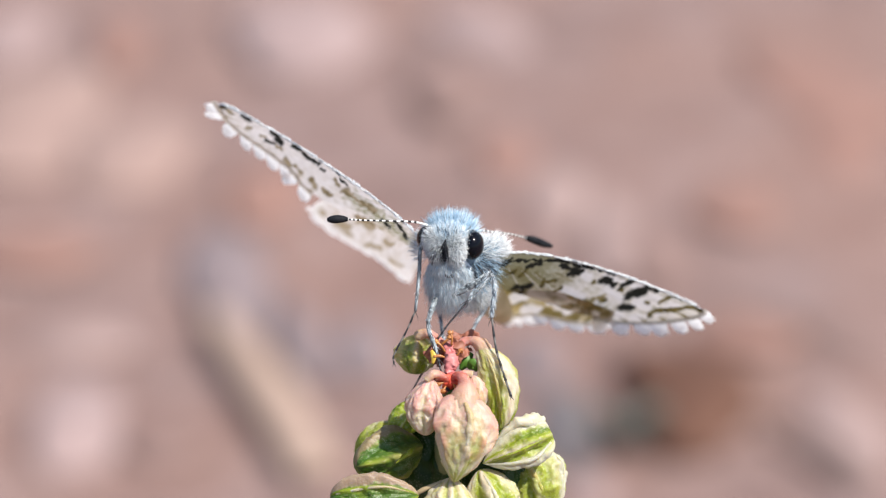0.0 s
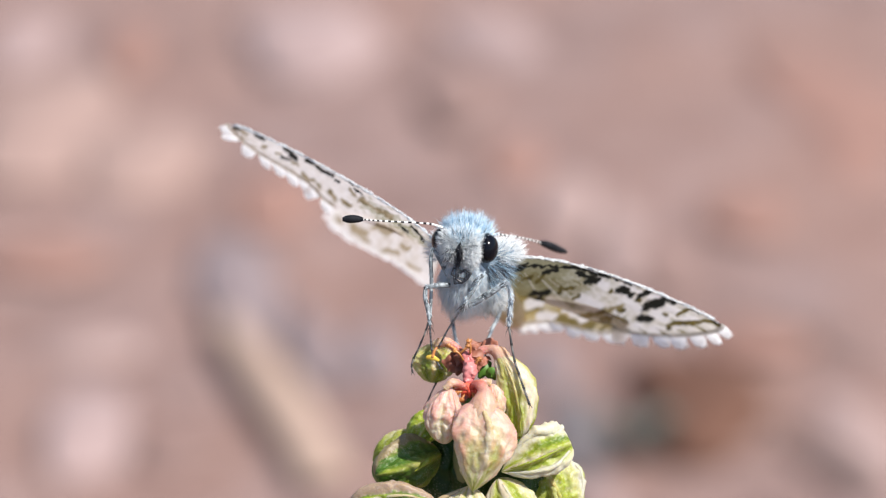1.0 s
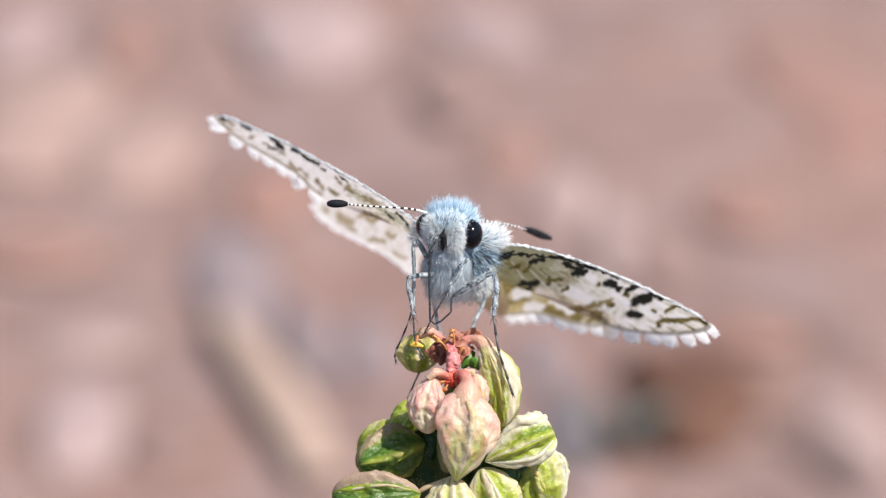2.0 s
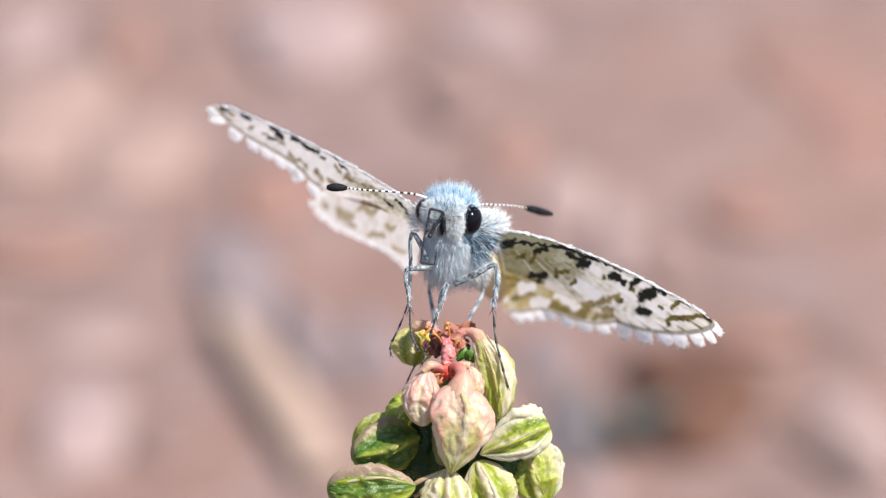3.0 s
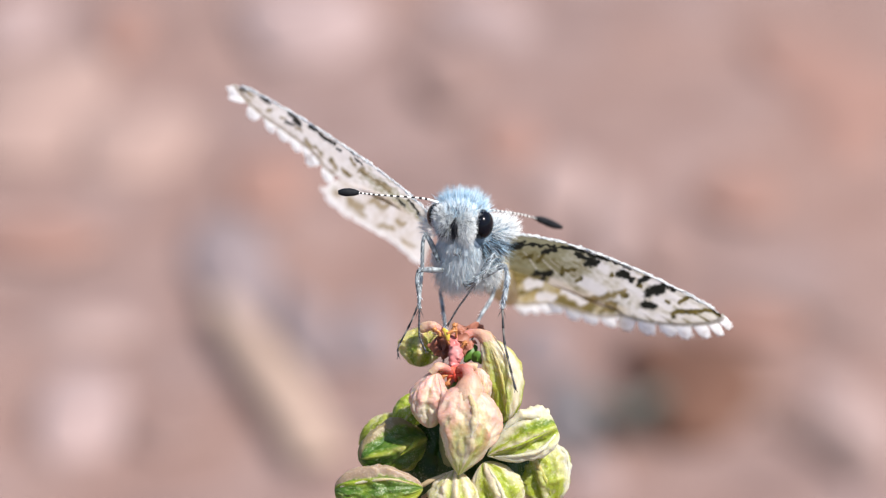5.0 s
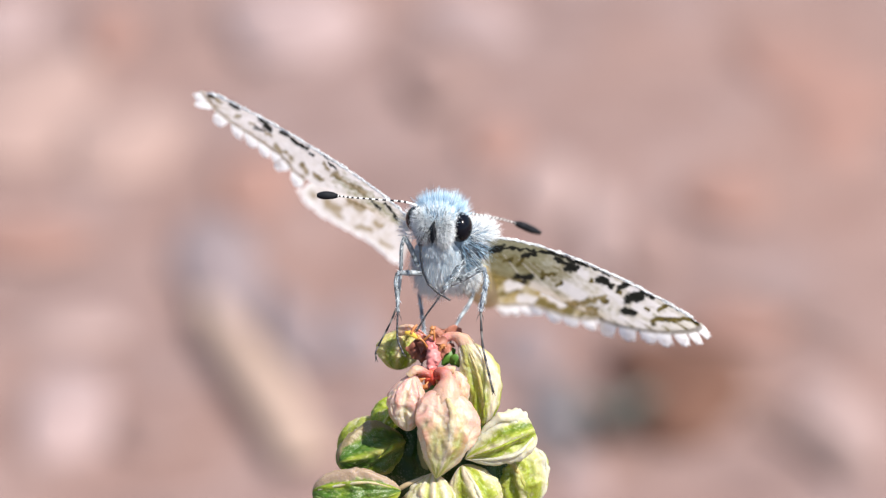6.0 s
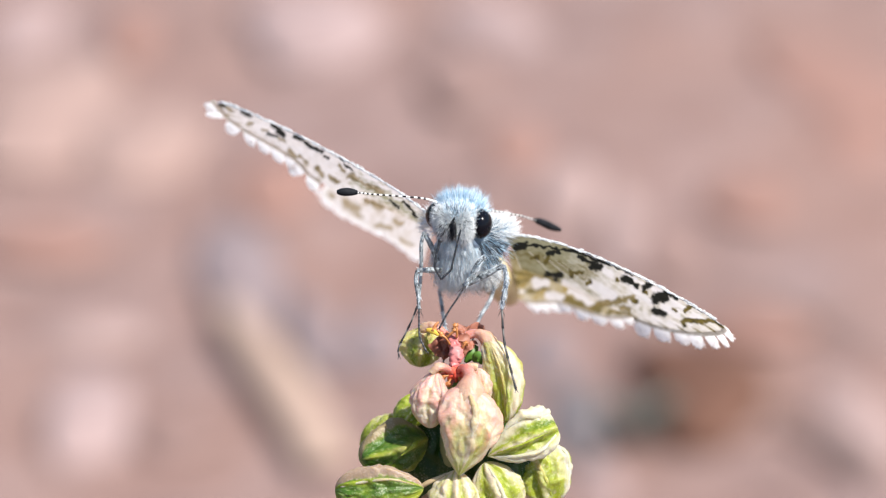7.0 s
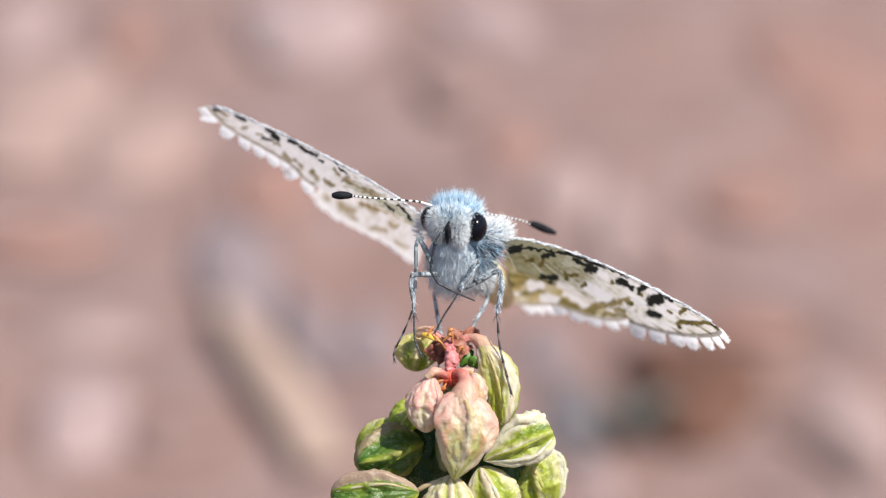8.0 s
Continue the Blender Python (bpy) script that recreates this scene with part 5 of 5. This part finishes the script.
def motions():
    body = [
        (0, 0.1327, -0.8370, -2.70),
        (0.5, -0.0893, -0.7394, -2.30),
        (1, -0.2347, -0.5370, -1.20),
        (1.5, -0.2765, -0.3783, -0.80),
        (1.7, -0.2870, -0.3760, -0.70),
        (2.8, -0.1096, 0.0277, -0.10),
        (3, -0.0900, 0.0900, 0.00),
        (3.5, -0.0600, -0.0300, 0.00),
        (4, -0.0300, -0.0600, 0.00),
        (4.5, 0.1200, -0.0900, 0.00),
        (4.7, 0.1200, -0.0900, 0.00),
        (5.8, 0.1800, -0.0900, 0.00),
        (6, 0.1800, -0.0900, 0.00),
        (6.5, 0.0600, -0.0600, 0.00),
        (7, 0.0300, -0.0600, 0.00),
        (7.5, 0.0000, -0.0000, 0.00),
        (8, 0.0000, -0.0000, 0.00),
    ]
    start = ORIGIN[butterfly] * MM
    walk(butterfly, [(t, VIEW @ pose(start.x + x * MM, start.y, start.z + z * MM, 0, a, 0)) for t, x, z, a in body])
    left, right = [(0, 8.96, 2.11), (0.5, 6.06, -0.17), (1, 2.37, -3.51), (1.5, 0.52, -4.94), (1.7, 1.00, -5.22), (2.8, 0.42, -4.54), (3, 0.60, -4.53), (3.5, 4.41, -7.90), (4, 2.10, -5.56), (4.5, 4.10, -4.92), (4.7, 5.66, -4.73), (5.8, 4.72, -1.64), (6, 3.94, -0.62), (6.5, 3.17, -1.42), (7, 0.45, 0.26), (7.5, 0.15, 0.22), (8, 0.00, 0.00)], [(0, -5.56, 22.00), (0.5, -5.64, 22.00), (1, -4.39, 18.41), (1.5, -2.28, 15.00), (1.7, -2.39, 14.99), (2.8, 0.25, 6.55), (3, 0.43, 5.34), (3.5, -0.86, 10.32), (4, -2.28, 12.37), (4.5, -2.85, 12.00), (4.7, -2.71, 11.75), (5.8, -0.86, 9.49), (6, -0.72, 9.13), (6.5, -0.22, 0.00), (7, 0.37, 0.00), (7.5, -0.00, 0.19), (8, -0.00, 0.19)]
    for ob, rows in ((wing_lf, left), (wing_rf, right)):
        walk(ob, turned(ob, butterfly, rows))
    # the antenna lifts for a moment
    base = (ORIGIN[feeler] - ORIGIN[butterfly]) * MM
    walk(feeler, [(t, pose(*base, 0, -a, 0)) for t, a in ((0, 0), (1.7, 0), (2.8, 7), (3.0, 8.4), (3.5, 5.5), (4.0, 3.4), (4.5, 3), (5.8, 0), (8, 0))])
    # the hindwings follow half way
    walk(wing_lh, turned(wing_lh, butterfly, [(t, a * 0.6, s * 0.2) for t, a, s in left]))
    walk(wing_rh, turned(wing_rh, butterfly, [(t, a * 0.6, s * 0.4) for t, a, s in right]))

    def stand(ob, turns, shifts=((0, 0, 0, 0), (8, 0, 0, 0))):
        """Keeps a foot where it stands on the pods while the body sways; shifts: seconds, right, up, turn."""
        times = sorted({t for t, _ in turns} | {s[0] for s in shifts})
        rows = []
        for t in times:
            x, z, a = (np.interp(t, [b[0] for b in body], [b[i] for b in body]) for i in (1, 2, 3))
            sx, sz, sa = (np.interp(t, [s[0] for s in shifts], [s[i] for s in shifts]) for i in (1, 2, 3))
            turn = np.interp(t, [r[0] for r in turns], [r[1] for r in turns])
            sway = pose(start.x + x * MM, 0, start.z + z * MM, 0, a, 0)
            foot_at = ORIGIN[ob] * MM
            want = pose(foot_at.x + sx * MM, foot_at.y - start.y, foot_at.z + sz * MM, 0, turn + sa, 0)
            rows.append((t, sway.inverted() @ want))
        walk(ob, rows)

    stand(leg_rm, [(0, -3.7), (0.5, -5.0), (1, -4.8), (1.5, -4.3), (1.7, -4.3), (2.8, -0.8), (3, -0.4), (3.5, -0.6), (4, -0.5), (4.5, 0.7), (4.7, 0.7), (5.8, 1.2), (6, 1.2), (6.5, 0.3), (7, 0.0), (7.5, 0.0), (8, 0.0)])
    stand(leg_rf, [(0, 7.4), (0.5, 3.2), (1, -0.1), (1.5, -1.8), (1.7, -1.9), (2.8, -1.9), (3, -2.0), (3.5, -0.6), (4, 0.1), (4.5, 2.4), (4.7, 2.4), (5.8, 3.2), (6, 3.2), (6.5, 1.3), (7, 0.9), (7.5, 0.0), (8, 0.0)], (
        (0, 0.18, -0.2, 0), (0.5, 0.1, -0.15, 0), (1, -0.75, -0.15, 0), (1.5, -0.78, -0.06, 0), (1.7, -0.6, 0, 0), (2.6, -0.6, 0, 0), (2.9, -0.5, -2.0, -12),
        (3.1, -0.5, -2.0, -12), (3.3, -0.2, 0.3, 5), (3.5, 0.24, 0.2, 0), (4, 0.24, 0.2, 0), (4.5, 0.6, 0.2, 0), (4.7, 0.6, 0.2, 0), (5.8, 0, 0, 0), (8, 0, 0, 0)))
    stand(leg_lm, [(0, 2.4), (0.5, -0.2), (1, -1.6), (1.5, -2.2), (1.7, -2.3), (2.8, -1.2), (3, -1.1), (3.5, -0.5), (4, -0.1), (4.5, 1.4), (4.7, 1.4), (5.8, 2.0), (6, 2.0), (6.5, 0.8), (7, 0.5), (7.5, 0.0), (8, 0.0)])
    stand(leg_lf, [(0, 2.0), (0.5, -1.5), (1, -3.2), (1.5, -3.7), (1.7, -3.8), (2.8, -1.6), (3, -1.3), (3.5, -0.7), (4, -0.3), (4.5, 1.8), (4.7, 1.8), (5.8, 2.6), (6, 2.6), (6.5, 0.9), (7, 0.5), (7.5, 0.0), (8, 0.0)], ((0, 1.75, -2.1, -14), (0.1, 1.6, -1.9, -12), (0.3, 0, 0, 0), (8, 0, 0, 0)))
    stand(leg_lh, [(0, 2.4), (0.5, 0.5), (1, -0.9), (1.5, -1.4), (1.7, -1.5), (2.8, -0.9), (3, -0.9), (3.5, -0.4), (4, -0.1), (4.5, 1.1), (4.7, 1.1), (5.8, 1.5), (6, 1.5), (6.5, 0.6), (7, 0.4), (7.5, 0.0), (8, 0.0)])
    # its foot is drawn in behind the pods
    foot_lh = JOINTS[leg_lh, "tarsus"]
    walk(foot_lh, turned(foot_lh, leg_lh, ((0, 0, 0), (3.6, 0, 0), (4.2, -27, 0), (8, -27, 0))))
    # the foreleg stretches forward at the start
    femur_lf = JOINTS[leg_lf, "femur"]
    walk(femur_lf, turned(femur_lf, leg_lf, ((0, -58, 0), (0.1, -52, 0), (0.3, 0, 0), (8, 0, 0))))
    stand(leg_rh, [(0, 1.7), (0.5, -2.6), (1, -4.5), (1.5, -5.0), (1.7, -5.1), (2.8, -1.9), (3, -1.6), (3.5, -0.9), (4, -0.4), (4.5, 2.1), (4.7, 2.1), (5.8, 3.1), (6, 3.1), (6.5, 1.1), (7, 0.6), (7.5, 0.0), (8, 0.0)])

    chain = []

    def uncoil(t, *angles):
        """The links' directions at a time, in degrees; 90 hangs straight down."""
        if chain:
            t0, a0 = chain[-1]
            steps = int(max(abs(p - q) for p, q in zip(a0, angles)) // 70) + 1
            for i in range(1, steps):
                k = i / steps
                chain.append((t0 + (t - t0) * k, [p + (q - p) * k for p, q in zip(a0, angles)]))
        chain.append((t, list(angles)))

    def wound(n):
        """A flat coil with n links on each straight side."""
        angles, a = [], 97
        while len(angles) < len(links):
            angles += [a] * n + [a - 90]
            a -= 180
        return angles[:len(links)]

    def bent(*way):
        """Two links for each direction; what is left over lies folded back."""
        angles = [a for a in way for _ in range(2)]
        end = angles[-1]
        return angles + [end - 180 * (1 - i // 2 % 2) for i in range(len(links) - len(angles))]

    uncoil(0, *wound(2))
    uncoil(0.9, *wound(2))
    uncoil(1.2, *wound(4))
    uncoil(1.5, *wound(11))
    uncoil(1.7, *wound(11))
    uncoil(2.8, *bent(92, 74, 68, 68, 68))
    uncoil(2.9, *bent(88, 82, 80, 80, 78, 76, 74))
    uncoil(3.0, *bent(-60, -60, -165, -258, -258, -260, -264, -350, -440))
    uncoil(3.1, *wound(5))
    uncoil(3.2, *wound(3))
    uncoil(3.3, *wound(2))
    uncoil(5.2, *wound(2))
    uncoil(5.8, *bent(81, 98, 78, 29, 7, 2))
    uncoil(6, *bent(87, 82, 67, 43, 30))
    uncoil(6.2, *bent(99, 94, 94, 94, -148, -133))
    uncoil(6.35, *bent(72, 78, 64, 56, -8, -8))
    uncoil(6.5, *bent(113, 74, 52, 37, 37, 37))
    uncoil(7, *bent(106, 98, 60, -43, -78, -77, -75))
    uncoil(7.5, *bent(117, 82, 34, 22, 7, 7))
    uncoil(7.8, *bent(97, 90, 95, 95, 102, 102))
    uncoil(8, *bent(103, 96, 60, 29, 24, 24))
    # at rest it is drawn in between the palps
    base = (ORIGIN[proboscis] - ORIGIN[butterfly]) * MM
    walk(proboscis, [(t, pose(base.x + 0.75 * k * MM, base.y + 1.1 * k * MM, base.z, 0, 0, 0)) for t, k in ((0, 1), (0.9, 1), (1.2, 0), (3.2, 0), (3.4, 1), (5.2, 1), (5.7, 0), (8, 0))])
    for i, link in enumerate(links):
        rows = []
        for t, angles in chain:
            at = Vector((0, 0, 0))
            for a in angles[:i]:
                at += Vector((math.cos(radians(a)), 0, -math.sin(radians(a)))) * LINK * MM
            rows.append((t, pose(*at, 0, angles[i], 0)))
        walk(link, rows)

    at = ORIGIN[petal] * MM
    walk(petal, [(t, VIEW @ pose(at.x + x * MM, at.y, at.z + z * MM, 0, a, 0)) for t, x, z, a in (
        (0, 0.33, -0.96, 60), (0.5, 0.3, -0.9, 60), (0.8, -0.6, -0.6, 20), (1, -0.72, -0.57, -10), (1.5, -0.84, -0.45, -20), (1.7, -0.8, -0.4, -20), (2.8, -0.2, -0.5, 0),
        (3.3, 0.6, 0, 30), (3.5, 1.0, -0.03, 40), (4, 1.0, -0.1, 40), (4.5, 1.02, -0.18, 50), (4.7, 1.0, -0.18, 50), (5.8, 0.1, 0, 0), (8, 0, 0, 0))])


motions()
